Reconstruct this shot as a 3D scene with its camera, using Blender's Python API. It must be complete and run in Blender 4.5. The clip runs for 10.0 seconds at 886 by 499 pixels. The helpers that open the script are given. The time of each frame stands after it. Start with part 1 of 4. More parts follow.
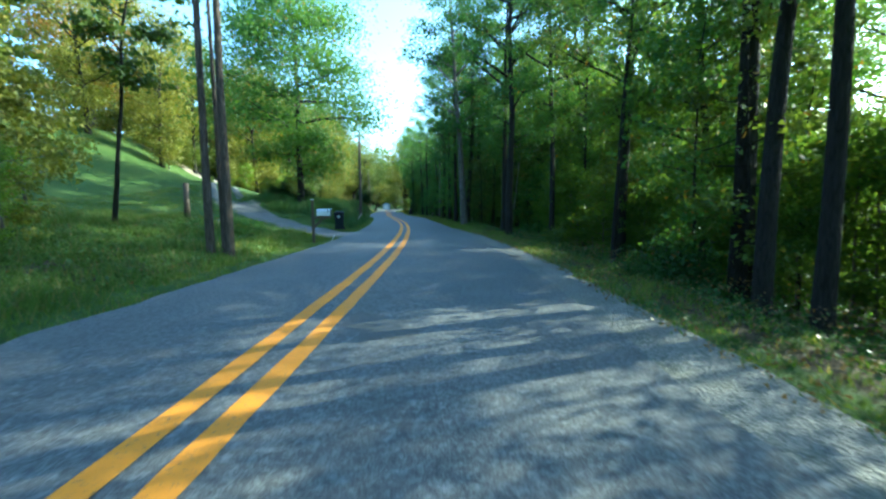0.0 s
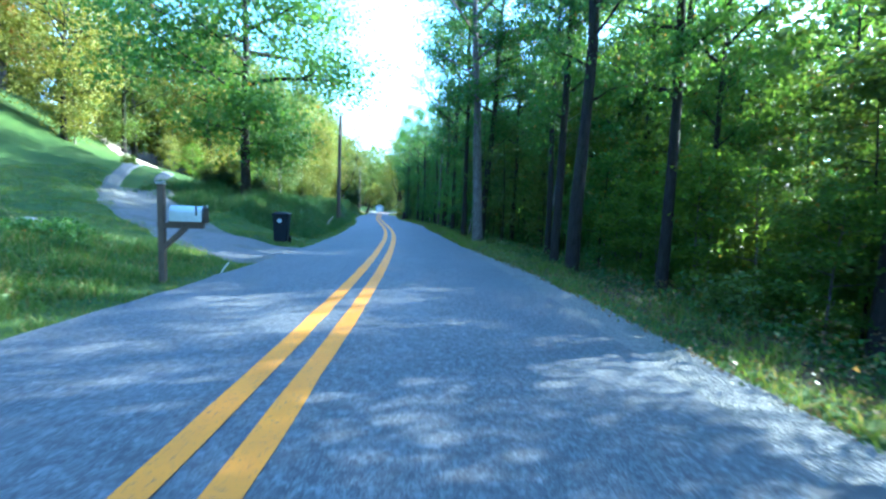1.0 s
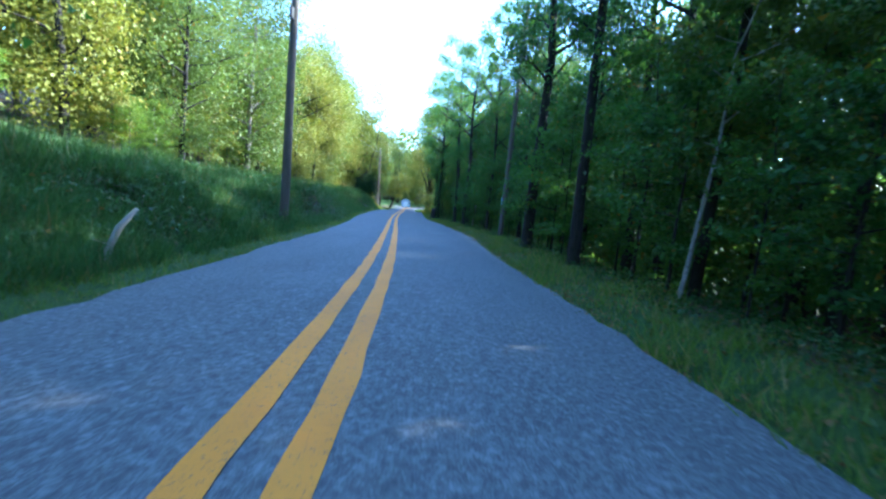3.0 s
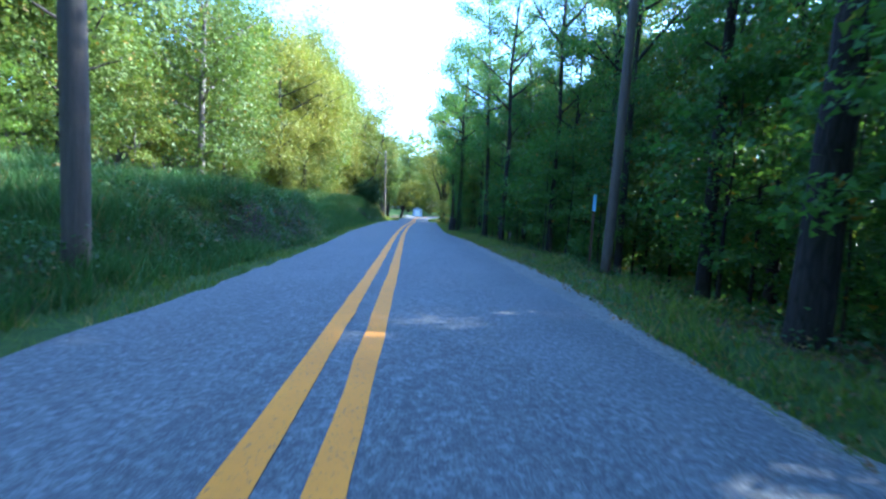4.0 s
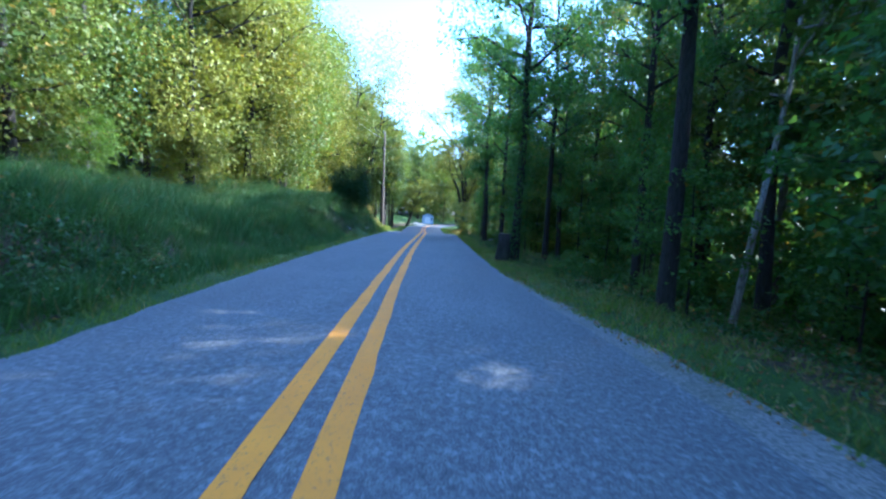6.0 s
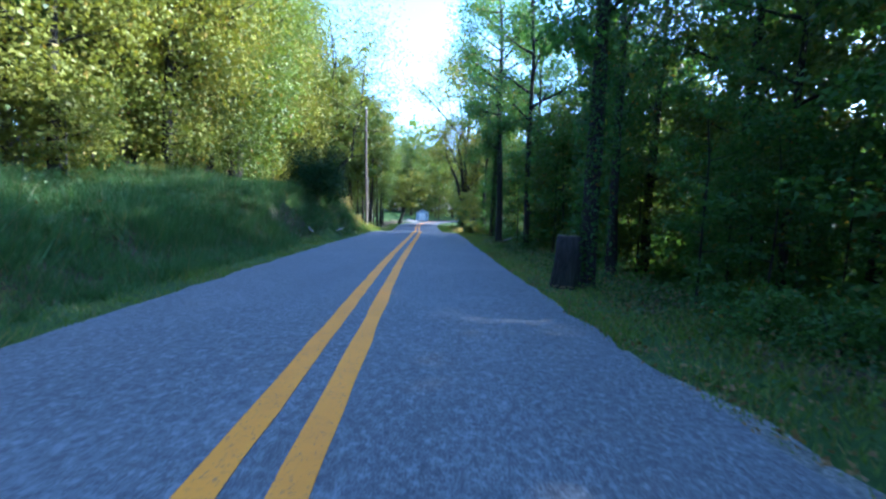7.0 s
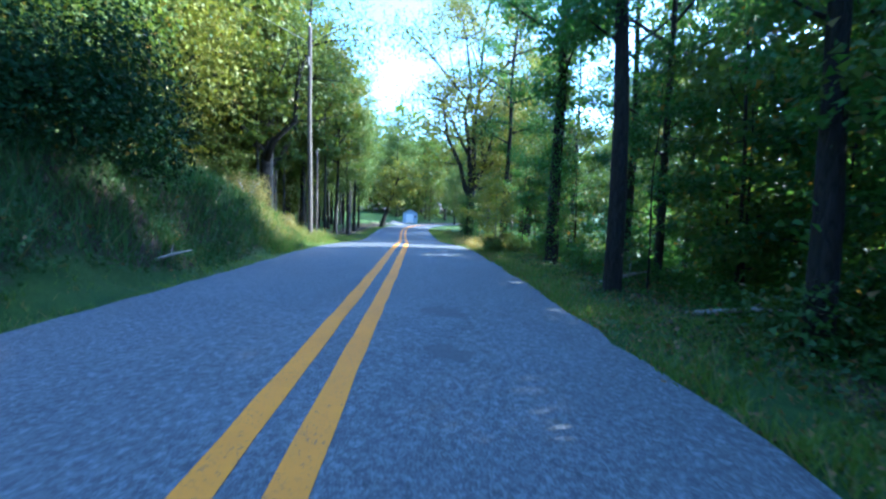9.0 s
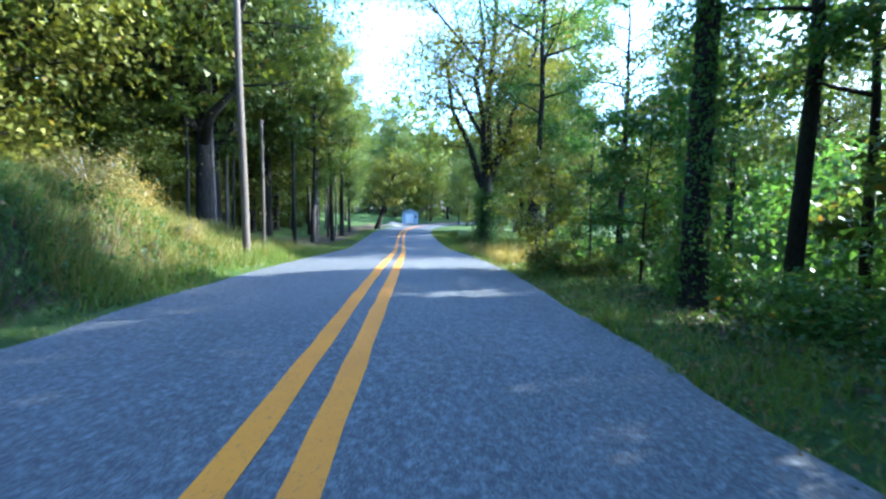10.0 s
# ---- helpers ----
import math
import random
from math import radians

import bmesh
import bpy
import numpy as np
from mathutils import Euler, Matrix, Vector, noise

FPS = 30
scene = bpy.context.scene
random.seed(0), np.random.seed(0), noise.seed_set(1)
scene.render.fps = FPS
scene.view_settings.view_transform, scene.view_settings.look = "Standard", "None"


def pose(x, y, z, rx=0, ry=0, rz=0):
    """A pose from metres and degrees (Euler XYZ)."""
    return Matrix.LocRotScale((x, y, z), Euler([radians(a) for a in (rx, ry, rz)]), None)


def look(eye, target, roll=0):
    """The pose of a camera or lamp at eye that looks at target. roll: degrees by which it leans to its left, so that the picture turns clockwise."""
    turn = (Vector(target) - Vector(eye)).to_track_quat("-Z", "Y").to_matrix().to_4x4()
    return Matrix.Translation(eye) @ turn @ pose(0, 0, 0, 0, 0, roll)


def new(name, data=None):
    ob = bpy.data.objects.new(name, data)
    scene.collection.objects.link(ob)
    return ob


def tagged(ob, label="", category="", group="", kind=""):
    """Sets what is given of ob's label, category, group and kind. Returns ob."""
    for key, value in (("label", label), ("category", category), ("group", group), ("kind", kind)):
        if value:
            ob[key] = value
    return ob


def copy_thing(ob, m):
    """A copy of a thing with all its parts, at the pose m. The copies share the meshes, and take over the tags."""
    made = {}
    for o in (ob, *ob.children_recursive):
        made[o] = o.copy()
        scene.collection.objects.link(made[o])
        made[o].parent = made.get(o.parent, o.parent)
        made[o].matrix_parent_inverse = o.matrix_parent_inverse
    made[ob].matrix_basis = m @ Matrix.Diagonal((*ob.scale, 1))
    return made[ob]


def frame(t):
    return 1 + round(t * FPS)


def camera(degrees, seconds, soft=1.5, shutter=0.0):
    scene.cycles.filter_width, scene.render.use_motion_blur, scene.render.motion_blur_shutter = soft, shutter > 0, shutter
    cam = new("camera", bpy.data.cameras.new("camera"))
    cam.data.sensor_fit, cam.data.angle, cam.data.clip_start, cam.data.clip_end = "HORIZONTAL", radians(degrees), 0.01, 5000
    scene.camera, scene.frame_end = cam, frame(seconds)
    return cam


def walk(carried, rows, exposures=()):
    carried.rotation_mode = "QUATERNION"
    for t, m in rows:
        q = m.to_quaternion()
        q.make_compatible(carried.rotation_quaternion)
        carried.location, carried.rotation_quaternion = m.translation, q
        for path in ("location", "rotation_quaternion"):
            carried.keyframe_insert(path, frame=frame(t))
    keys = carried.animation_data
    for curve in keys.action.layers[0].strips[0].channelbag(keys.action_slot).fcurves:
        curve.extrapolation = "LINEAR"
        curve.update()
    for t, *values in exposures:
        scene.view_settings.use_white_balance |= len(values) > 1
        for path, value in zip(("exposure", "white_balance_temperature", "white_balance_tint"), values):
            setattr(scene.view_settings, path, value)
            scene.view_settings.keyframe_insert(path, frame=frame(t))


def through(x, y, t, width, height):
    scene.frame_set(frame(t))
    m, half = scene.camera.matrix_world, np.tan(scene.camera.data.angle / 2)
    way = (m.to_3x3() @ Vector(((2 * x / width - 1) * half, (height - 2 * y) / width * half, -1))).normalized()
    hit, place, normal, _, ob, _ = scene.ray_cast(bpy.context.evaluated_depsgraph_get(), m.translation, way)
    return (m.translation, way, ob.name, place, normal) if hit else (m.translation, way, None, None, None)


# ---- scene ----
# seconds, eye x y z, yaw to the left, pitch up, roll
cam = camera(92.0, 10.0, soft=2.4, shutter=0.1)
ROWS = [
    (0.0, 0.001, -0.001, 1.328, 0.94, -5.78, -0.69),
    (0.5, -0.269, 4.516, 1.365, 0.48, -5.59, 0.73),
    (1.0, -0.516, 9.255, 1.355, 0.13, -5.12, 2.16),
    (1.5, -0.819, 14.202, 1.380, 0.97, -5.19, 4.02),
    (2.0, -1.266, 18.988, 1.313, 1.90, -5.63, 4.61),
    (2.5, -1.769, 23.633, 1.241, 3.06, -5.82, 4.50),
    (3.0, -2.345, 28.335, 1.184, 3.82, -5.63, 4.71),
    (4.5, -4.577, 42.307, 1.219, 6.15, -4.18, 2.18),
    (5.0, -5.316, 46.545, 1.232, 6.67, -3.83, 3.17),
    (5.5, -6.059, 50.714, 1.337, 6.87, -3.69, 3.36),
    (7.0, -7.920, 62.020, 1.279, 6.29, -4.34, 1.69),
    (7.5, -8.483, 65.676, 1.174, 5.42, -4.24, 0.62),
    (8.0, -8.917, 69.088, 1.251, 5.27, -4.10, 1.80),
    (8.5, -9.477, 72.590, 1.261, 5.05, -3.89, 2.31),
    (9.0, -10.088, 75.843, 1.331, 4.69, -4.09, 2.20),
    (9.5, -10.601, 79.260, 1.419, 4.72, -4.13, 1.13),
    (10.0, -11.021, 82.681, 1.386, 4.92, -4.25, 0.69),
]
walk(cam, [(t, pose(x, y, z, 0, 0, yaw) @ pose(0, 0, 0, 90 + pitch) @ pose(0, 0, 0, 0, 0, roll)) for t, x, y, z, yaw, pitch, roll in ROWS],
     [(0.0, 2.6, 4800, -14), (0.5, 3.25, 4600, -8), (1.0, 3.45, 4250, -1), (1.7, 3.0, 4080, 4), (2.5, 3.1, 4200, 5), (3.2, 3.25, 4420, 7), (5.5, 3.17, 4300, 10), (7.0, 2.88, 4420, 12), (8.5, 3.05, 4050, 9), (10.0, 3.08, 4500, 8)])

# ---- light ----
SUN_EL, SUN_AZ = radians(26), radians(22)          # azimuth from +x towards +y
to_sun = Vector((math.cos(SUN_EL) * math.cos(SUN_AZ), math.cos(SUN_EL) * math.sin(SUN_AZ), math.sin(SUN_EL)))
world = bpy.data.worlds.new("sky")
scene.world = world
world.use_nodes = True
wn = world.node_tree
sky = wn.nodes.new("ShaderNodeTexSky")
sky.sky_type, sky.sun_disc = "NISHITA", False
sky.sun_elevation, sky.sun_rotation = SUN_EL, radians(90) - SUN_AZ
sky.air_density, sky.dust_density, sky.ozone_density = 1.0, 1.5, 1.2
wn.nodes["Background"].inputs["Strength"].default_value = 0.15
wn.links.new(sky.outputs[0], wn.nodes["Background"].inputs["Color"])
sun = new("sun", bpy.data.lights.new("sun", "SUN"))
sun.data.energy, sun.data.angle, sun.data.color = 3.8, radians(0.6), (1.0, 0.84, 0.56)
sun.matrix_world = look(to_sun * 100, (0, 0, 0))


# ---- materials ----
class Nodes:
    """Short hand for node materials."""

    def __init__(self, name):
        self.mat = bpy.data.materials.new(name)
        self.mat.use_nodes = True
        self.tree = self.mat.node_tree
        self.tree.nodes.clear()
        self.out = self.add("ShaderNodeOutputMaterial")

    def add(self, kind, **inputs):
        n = self.tree.nodes.new(kind)
        for key, value in inputs.items():
            self.put(n, key.replace("_", " "), value)
        return n

    def put(self, n, key, value):
        if isinstance(value, bpy.types.NodeSocket):
            self.tree.links.new(value, n.inputs[key])
        elif isinstance(value, tuple) and len(value) == 3 and n.inputs[key].type == "RGBA":
            n.inputs[key].default_value = (*value, 1)
        else:
            n.inputs[key].default_value = value

    def place(self, scale=(1, 1, 1)):
        g = self.add("ShaderNodeTexCoord")
        m = self.add("ShaderNodeMapping")
        self.put(m, "Vector", g.outputs["Object"])
        m.inputs["Scale"].default_value = scale
        return m.outputs[0]

    def world_place(self, scale=(1, 1, 1)):
        g = self.add("ShaderNodeNewGeometry")
        m = self.add("ShaderNodeMapping")
        self.put(m, "Vector", g.outputs["Position"])
        m.inputs["Scale"].default_value = scale
        return m.outputs[0]

    def noise(self, vec, scale, detail=4.0, rough=0.6):
        return self.add("ShaderNodeTexNoise", Vector=vec, Scale=scale, Detail=detail, Roughness=rough).outputs["Fac"]

    def voronoi(self, vec, scale, feature="F1"):
        n = self.add("ShaderNodeTexVoronoi", Vector=vec, Scale=scale)
        n.feature = feature
        return n

    def ramp(self, fac, *stops):
        n = self.add("ShaderNodeValToRGB", Fac=fac)
        cr = n.color_ramp
        while len(cr.elements) < len(stops):
            cr.elements.new(0.5)
        for e, (p, c) in zip(cr.elements, stops):
            e.position = p
            e.color = (*c, 1) if isinstance(c, tuple) else (c, c, c, 1)
        return n.outputs[0]

    def mix(self, fac, a, b, blend="MIX"):
        n = self.tree.nodes.new("ShaderNodeMix")
        n.data_type, n.blend_type = "RGBA", blend
        for i, v in ((0, fac), (6, a), (7, b)):
            if isinstance(v, bpy.types.NodeSocket):
                self.tree.links.new(v, n.inputs[i])
            else:
                n.inputs[i].default_value = (*v, 1) if isinstance(v, tuple) else v
        return n.outputs[2]

    def attr(self, name):
        n = self.add("ShaderNodeAttribute")
        n.attribute_name = name
        return n.outputs["Fac"]

    def bump(self, height, strength, distance):
        return self.add("ShaderNodeBump", Height=height, Strength=strength, Distance=distance).outputs[0]

    def surface(self, colour, rough=0.8, normal=None, metal=0.0, spec=0.3):
        p = self.add("ShaderNodeBsdfPrincipled", Base_Color=colour, Roughness=rough, Metallic=metal)
        p.inputs["Specular IOR Level"].default_value = spec
        if normal is not None:
            self.put(p, "Normal", normal)
        self.put(self.out, "Surface", p.outputs[0])
        return self.mat


def leaf_material(name, dark, light, autumn=(0.2, 0.13, 0.02), turning=0.05, through=0.45, warm=True, gloss=0.28):
    n = Nodes(name)
    isle = n.add("ShaderNodeNewGeometry").outputs["Random Per Island"]
    own = n.add("ShaderNodeObjectInfo").outputs["Random"]
    big = n.noise(n.place(), 0.35, 2)
    col = n.mix(isle, dark, light)
    col = n.mix(n.ramp(big, (0.35, 0.0), (0.7, 0.6)), col, light)
    if warm:
        shade = n.ramp(own, (0.0, (0.6, 0.7, 0.58)), (0.5, (1.08, 1.03, 0.85)), (1.0, (1.28, 1.12, 0.7)))
    else:
        shade = n.ramp(own, (0.0, (0.65, 0.75, 0.75)), (0.5, (0.95, 1.0, 1.0)), (1.0, (1.15, 1.15, 0.9)))
    col = n.mix(1.0, col, shade, "MULTIPLY")
    odd = n.add("ShaderNodeMath", Value=isle)
    odd.operation = "MULTIPLY"
    odd.inputs[1].default_value = 7.31
    fr = n.add("ShaderNodeMath", Value=odd.outputs[0])
    fr.operation = "FRACT"
    turned = n.ramp(fr.outputs[0], (max(0.0, 1 - turning - 0.01), 0.0), (1 - turning, 1.0))
    col = n.mix(turned, col, autumn)
    front = n.add("ShaderNodeBsdfPrincipled", Base_Color=col, Roughness=0.5)
    front.inputs["Specular IOR Level"].default_value = gloss
    glow = n.mix(1.0, col, (1.5, 1.45, 0.6), "MULTIPLY")
    back = n.add("ShaderNodeBsdfTranslucent", Color=glow)
    both = n.add("ShaderNodeMixShader", Fac=through)
    n.tree.links.new(front.outputs[0], both.inputs[1])
    n.tree.links.new(back.outputs[0], both.inputs[2])
    n.put(n.out, "Surface", both.outputs[0])
    return n.mat


def bark_material(name, dark, light, moss=0.0):
    n = Nodes(name)
    v = n.place((9, 9, 1.6))
    a, b = n.noise(v, 1.6, 6, 0.7), n.noise(n.place((1, 1, 0.5)), 1.3, 3)
    ridge = n.voronoi(n.place((16, 16, 2.2)), 1.0, "DISTANCE_TO_EDGE").outputs["Distance"]
    col = n.mix(n.ramp(a, (0.3, 0.0), (0.7, 1.0)), dark, light)
    col = n.mix(n.ramp(ridge, (0.0, 0.75), (0.14, 0.0)), col, tuple(c * 0.45 for c in dark))
    col = n.mix(n.ramp(b, (0.5, 0.0), (0.75, moss)), col, (0.06, 0.085, 0.035))
    return n.surface(col, 0.9, n.bump(n.mix(0.5, a, n.ramp(ridge, (0.0, 0.0), (0.2, 1.0))), 0.8, 0.03))


def asphalt_material():
    n = Nodes("chip_seal_asphalt")
    v = n.world_place()
    stone = n.voronoi(v, 85.0)
    fine = n.noise(v, 160, 3, 0.7)
    streak = n.noise(n.world_place((1.6, 0.12, 1)), 1.0, 4, 0.6)
    blotch = n.noise(v, 0.45, 5, 0.6)
    col = n.mix(n.ramp(stone.outputs["Color"], (0.1, 0.0), (0.9, 1.0)), (0.066, 0.07, 0.078), (0.235, 0.246, 0.264))
    col = n.mix(0.35, col, n.ramp(fine, (0.25, 0.06), (0.75, 0.27)))
    gap = n.ramp(stone.outputs["Distance"], (0.35, 0.0), (0.75, 0.8))
    col = n.mix(gap, col, (0.035, 0.036, 0.04))
    col = n.mix(n.ramp(streak, (0.38, 0.0), (0.72, 0.4)), col, (0.085, 0.086, 0.09))
    col = n.mix(n.ramp(blotch, (0.5, 0.0), (0.8, 0.4)), col, (0.19, 0.197, 0.205))
    cr = n.voronoi(n.world_place((0.35, 0.2, 1)), 1.0, "DISTANCE_TO_EDGE").outputs["Distance"]
    wob = n.mix(1.0, cr, n.ramp(n.noise(v, 3.0, 4), (0.0, 0.0), (1.0, 0.03)), "ADD")
    col = n.mix(n.ramp(wob, (0.014, 0.2), (0.02, 0.0)), col, (0.03, 0.03, 0.032))
    clot = n.noise(n.world_place((1, 0.8, 1)), 21, 3, 0.55)
    col = n.mix(n.ramp(clot, (0.34, 0.7), (0.48, 0.0)), col, (0.06, 0.061, 0.065))
    col = n.mix(n.ramp(clot, (0.55, 0.0), (0.72, 0.6)), col, (0.25, 0.262, 0.28))
    return n.surface(col, n.ramp(fine, (0.2, 0.62), (0.8, 0.9)), n.bump(n.mix(0.4, stone.outputs["Distance"], fine), 0.8, 0.006))


def paint_material():
    n = Nodes("worn_yellow_paint")
    v = n.world_place()
    wear = n.noise(v, 38, 5, 0.75)
    patch = n.noise(v, 1.4, 4, 0.6)
    stone = n.voronoi(v, 85.0)
    col = n.mix(n.ramp(patch, (0.3, 0.0), (0.75, 1.0)), (0.72, 0.28, 0.014), (0.6, 0.23, 0.018))
    chip = n.mix(1.0, wear, n.ramp(stone.outputs["Distance"], (0.4, 0.0), (0.8, 0.16)), "ADD")
    col = n.mix(n.ramp(chip, (0.66, 0.0), (0.74, 0.85)), col, (0.1, 0.095, 0.085))
    return n.surface(col, 0.7, n.bump(n.mix(0.5, stone.outputs["Distance"], wear), 0.6, 0.005))


def gravel_material(name, dark, light, grass=0.0):
    n = Nodes(name)
    v = n.world_place()
    st = n.voronoi(v, 34.0)
    st2 = n.voronoi(v, 75.0)
    big = n.noise(v, 0.9, 5)
    col = n.mix(st.outputs["Color"], dark, light)
    col = n.mix(n.ramp(st.outputs["Distance"], (0.45, 0.0), (0.8, 0.8)), col, tuple(c * 0.35 for c in dark))
    col = n.mix(0.4, col, n.mix(st2.outputs["Color"], dark, light))
    col = n.mix(n.ramp(big, (0.5, 0.0), (0.72, 0.55 + grass)), col, (0.07, 0.075, 0.035))
    return n.surface(col, 0.9, n.bump(st.outputs["Distance"], 0.9, 0.02))


def ground_material():
    n = Nodes("verge_soil_and_turf")
    v = n.world_place()
    a, b, c = n.noise(v, 0.6, 5), n.noise(v, 7.0, 5, 0.7), n.noise(v, 60, 3, 0.7)
    turf = n.mix(n.ramp(b, (0.3, 0.0), (0.7, 1.0)), (0.028, 0.062, 0.009), (0.075, 0.13, 0.018))
    turf = n.mix(n.ramp(a, (0.45, 0.0), (0.75, 0.6)), turf, (0.1, 0.125, 0.025))
    turf = n.mix(n.ramp(c, (0.35, 0.55), (0.6, 0.0)), turf, (0.025, 0.05, 0.012))
    turf = n.mix(n.ramp(n.noise(v, 2.2, 4), (0.55, 0.0), (0.7, 0.5)), turf, (0.03, 0.07, 0.018))
    litter = n.mix(n.ramp(n.voronoi(v, 16).outputs["Color"], (0.2, 0.0), (0.8, 1.0)), (0.028, 0.022, 0.014), (0.1, 0.07, 0.035))
    litter = n.mix(n.ramp(a, (0.5, 0.0), (0.7, 0.5)), litter, (0.03, 0.045, 0.016))
    earth = n.mix(n.ramp(b, (0.3, 0.0), (0.7, 1.0)), (0.018, 0.015, 0.011), (0.058, 0.043, 0.029))
    wl = n.ramp(n.mix(1.0, n.attr("lawn"), n.ramp(b, (0.3, 0.0), (0.7, 0.4)), "ADD"), (0.45, 0.0), (0.8, 1.0))
    we = n.ramp(n.mix(1.0, n.attr("earth"), n.ramp(b, (0.3, 0.0), (0.7, 0.4)), "ADD"), (0.55, 0.0), (0.95, 1.0))
    col = n.mix(wl, litter, turf)
    col = n.mix(we, col, earth)
    return n.surface(col, 0.95, n.bump(n.mix(0.5, b, c), 1.0, 0.08))


def plain_material(name, a, b, rough=0.6, metal=0.0, scale=6.0, bump=0.15, stretch=(1, 1, 1), spec=0.35):
    n = Nodes(name)
    f = n.noise(n.place(stretch), scale, 5, 0.65)
    g = n.noise(n.place(stretch), scale * 9, 3, 0.6)
    col = n.mix(n.ramp(n.mix(0.4, f, g), (0.3, 0.0), (0.7, 1.0)), a, b)
    return n.surface(col, rough, n.bump(n.mix(0.5, f, g), bump, 0.01), metal, spec)


ASPHALT, PAINT = asphalt_material(), paint_material()
SHOULDER = gravel_material("shoulder_gravel", (0.09, 0.09, 0.09), (0.3, 0.29, 0.27))
DRIVE = gravel_material("driveway_gravel", (0.08, 0.081, 0.085), (0.22, 0.218, 0.215), 0.1)
PATH_DUST = gravel_material("pale_dirt_track", (0.3, 0.25, 0.19), (0.5, 0.44, 0.35))
GROUND = ground_material()
TAR = plain_material("dark_worn_asphalt", (0.05, 0.051, 0.055), (0.13, 0.13, 0.133), 0.8, 0, 22.0, 0.6)
LEAF_DEEP = leaf_material("leaf_deep_green", (0.04, 0.088, 0.024), (0.09, 0.165, 0.038), turning=0.015, through=0.5, warm=False)
LEAF_MID = leaf_material("leaf_mid_green", (0.058, 0.092, 0.019), (0.125, 0.16, 0.03), turning=0.02, through=0.42, warm=False)
LEAF_LIGHT = leaf_material("leaf_yellow_green", (0.105, 0.132, 0.022), (0.175, 0.192, 0.034), turning=0.03, autumn=(0.24, 0.18, 0.035), through=0.36)
LEAF_MAPLE = leaf_material("leaf_light_maple_green", (0.075, 0.135, 0.022), (0.15, 0.21, 0.036), turning=0.01, through=0.6, warm=False)
LEAF_RUST = leaf_material("leaf_turning_rust", (0.16, 0.115, 0.028), (0.27, 0.15, 0.042), turning=0.25, autumn=(0.25, 0.11, 0.03))
LEAF_CEDAR = leaf_material("cedar_needles", (0.008, 0.022, 0.009), (0.02, 0.042, 0.014), turning=0.005, through=0.2, warm=False, gloss=0.05)
GRASS = leaf_material("verge_grass_blade", (0.05, 0.105, 0.022), (0.125, 0.19, 0.045), turning=0.15, autumn=(0.24, 0.2, 0.09), through=0.4)
BANK_GRASS = leaf_material("bank_grass_blade", (0.033, 0.08, 0.024), (0.08, 0.14, 0.042), turning=0.06, autumn=(0.18, 0.16, 0.07), through=0.35, warm=False)
DRY_GRASS = leaf_material("dry_grass_blade", (0.16, 0.13, 0.05), (0.34, 0.27, 0.12), turning=0.2, autumn=(0.1, 0.13, 0.03), through=0.4)
WEED = leaf_material("bank_weed_leaf", (0.03, 0.066, 0.016), (0.08, 0.14, 0.034), turning=0.04, autumn=(0.2, 0.13, 0.05), through=0.35)
LITTER = leaf_material("fallen_leaf", (0.1, 0.06, 0.03), (0.25, 0.16, 0.07), turning=0.3, autumn=(0.09, 0.12, 0.03), through=0.1)
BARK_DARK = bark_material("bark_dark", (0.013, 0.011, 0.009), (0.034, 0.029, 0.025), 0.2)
BARK_GREY = bark_material("bark_grey", (0.075, 0.066, 0.058), (0.2, 0.18, 0.165), 0.3)
BARK_BROWN = bark_material("bark_brown", (0.06, 0.045, 0.034), (0.17, 0.13, 0.1), 0.2)
BARK_PALE = bark_material("bark_pale", (0.22, 0.2, 0.18), (0.45, 0.42, 0.38), 0.15)
POLE_WOOD = plain_material("weathered_pole_wood", (0.045, 0.036, 0.03), (0.13, 0.108, 0.09), 0.85, 0, 3.0, 0.5, (14, 14, 0.7))
POST_WOOD = plain_material("weathered_post_wood", (0.06, 0.045, 0.033), (0.17, 0.13, 0.095), 0.85, 0, 4.0, 0.4, (10, 10, 1))
DEAD_WOOD = plain_material("bleached_dead_wood", (0.2, 0.18, 0.16), (0.42, 0.4, 0.37), 0.85, 0, 4.0, 0.4, (10, 10, 1))
BIN_PLASTIC = plain_material("dark_bin_plastic", (0.006, 0.008, 0.012), (0.012, 0.016, 0.022), 0.55, 0, 3.0, 0.08, spec=0.2)
TYRE = plain_material("black_rubber", (0.012, 0.012, 0.012), (0.03, 0.03, 0.03), 0.8)
STICKER = plain_material("pale_sticker", (0.5, 0.52, 0.55), (0.66, 0.68, 0.7), 0.5)
BOX_METAL = plain_material("galvanised_mailbox_metal", (0.42, 0.44, 0.46), (0.62, 0.64, 0.66), 0.42, 0.75, 5.0, 0.08)
DARK_METAL = plain_material("dark_metal", (0.03, 0.03, 0.03), (0.08, 0.075, 0.07), 0.5, 0.7)
REFLECT = plain_material("pale_blue_reflector", (0.3, 0.5, 0.75), (0.4, 0.6, 0.85), 0.3)
RUST_STEEL = plain_material("rusty_steel_post", (0.06, 0.045, 0.035), (0.17, 0.11, 0.075), 0.75, 0.3)
SIDING = plain_material("pale_blue_grey_siding", (0.3, 0.36, 0.44), (0.4, 0.46, 0.55), 0.7)
ROOFING = plain_material("dark_shingle", (0.03, 0.032, 0.036), (0.08, 0.08, 0.085), 0.85, 0, 9.0, 0.4)
TRIM = plain_material("white_trim_paint", (0.62, 0.63, 0.63), (0.78, 0.78, 0.77), 0.6)
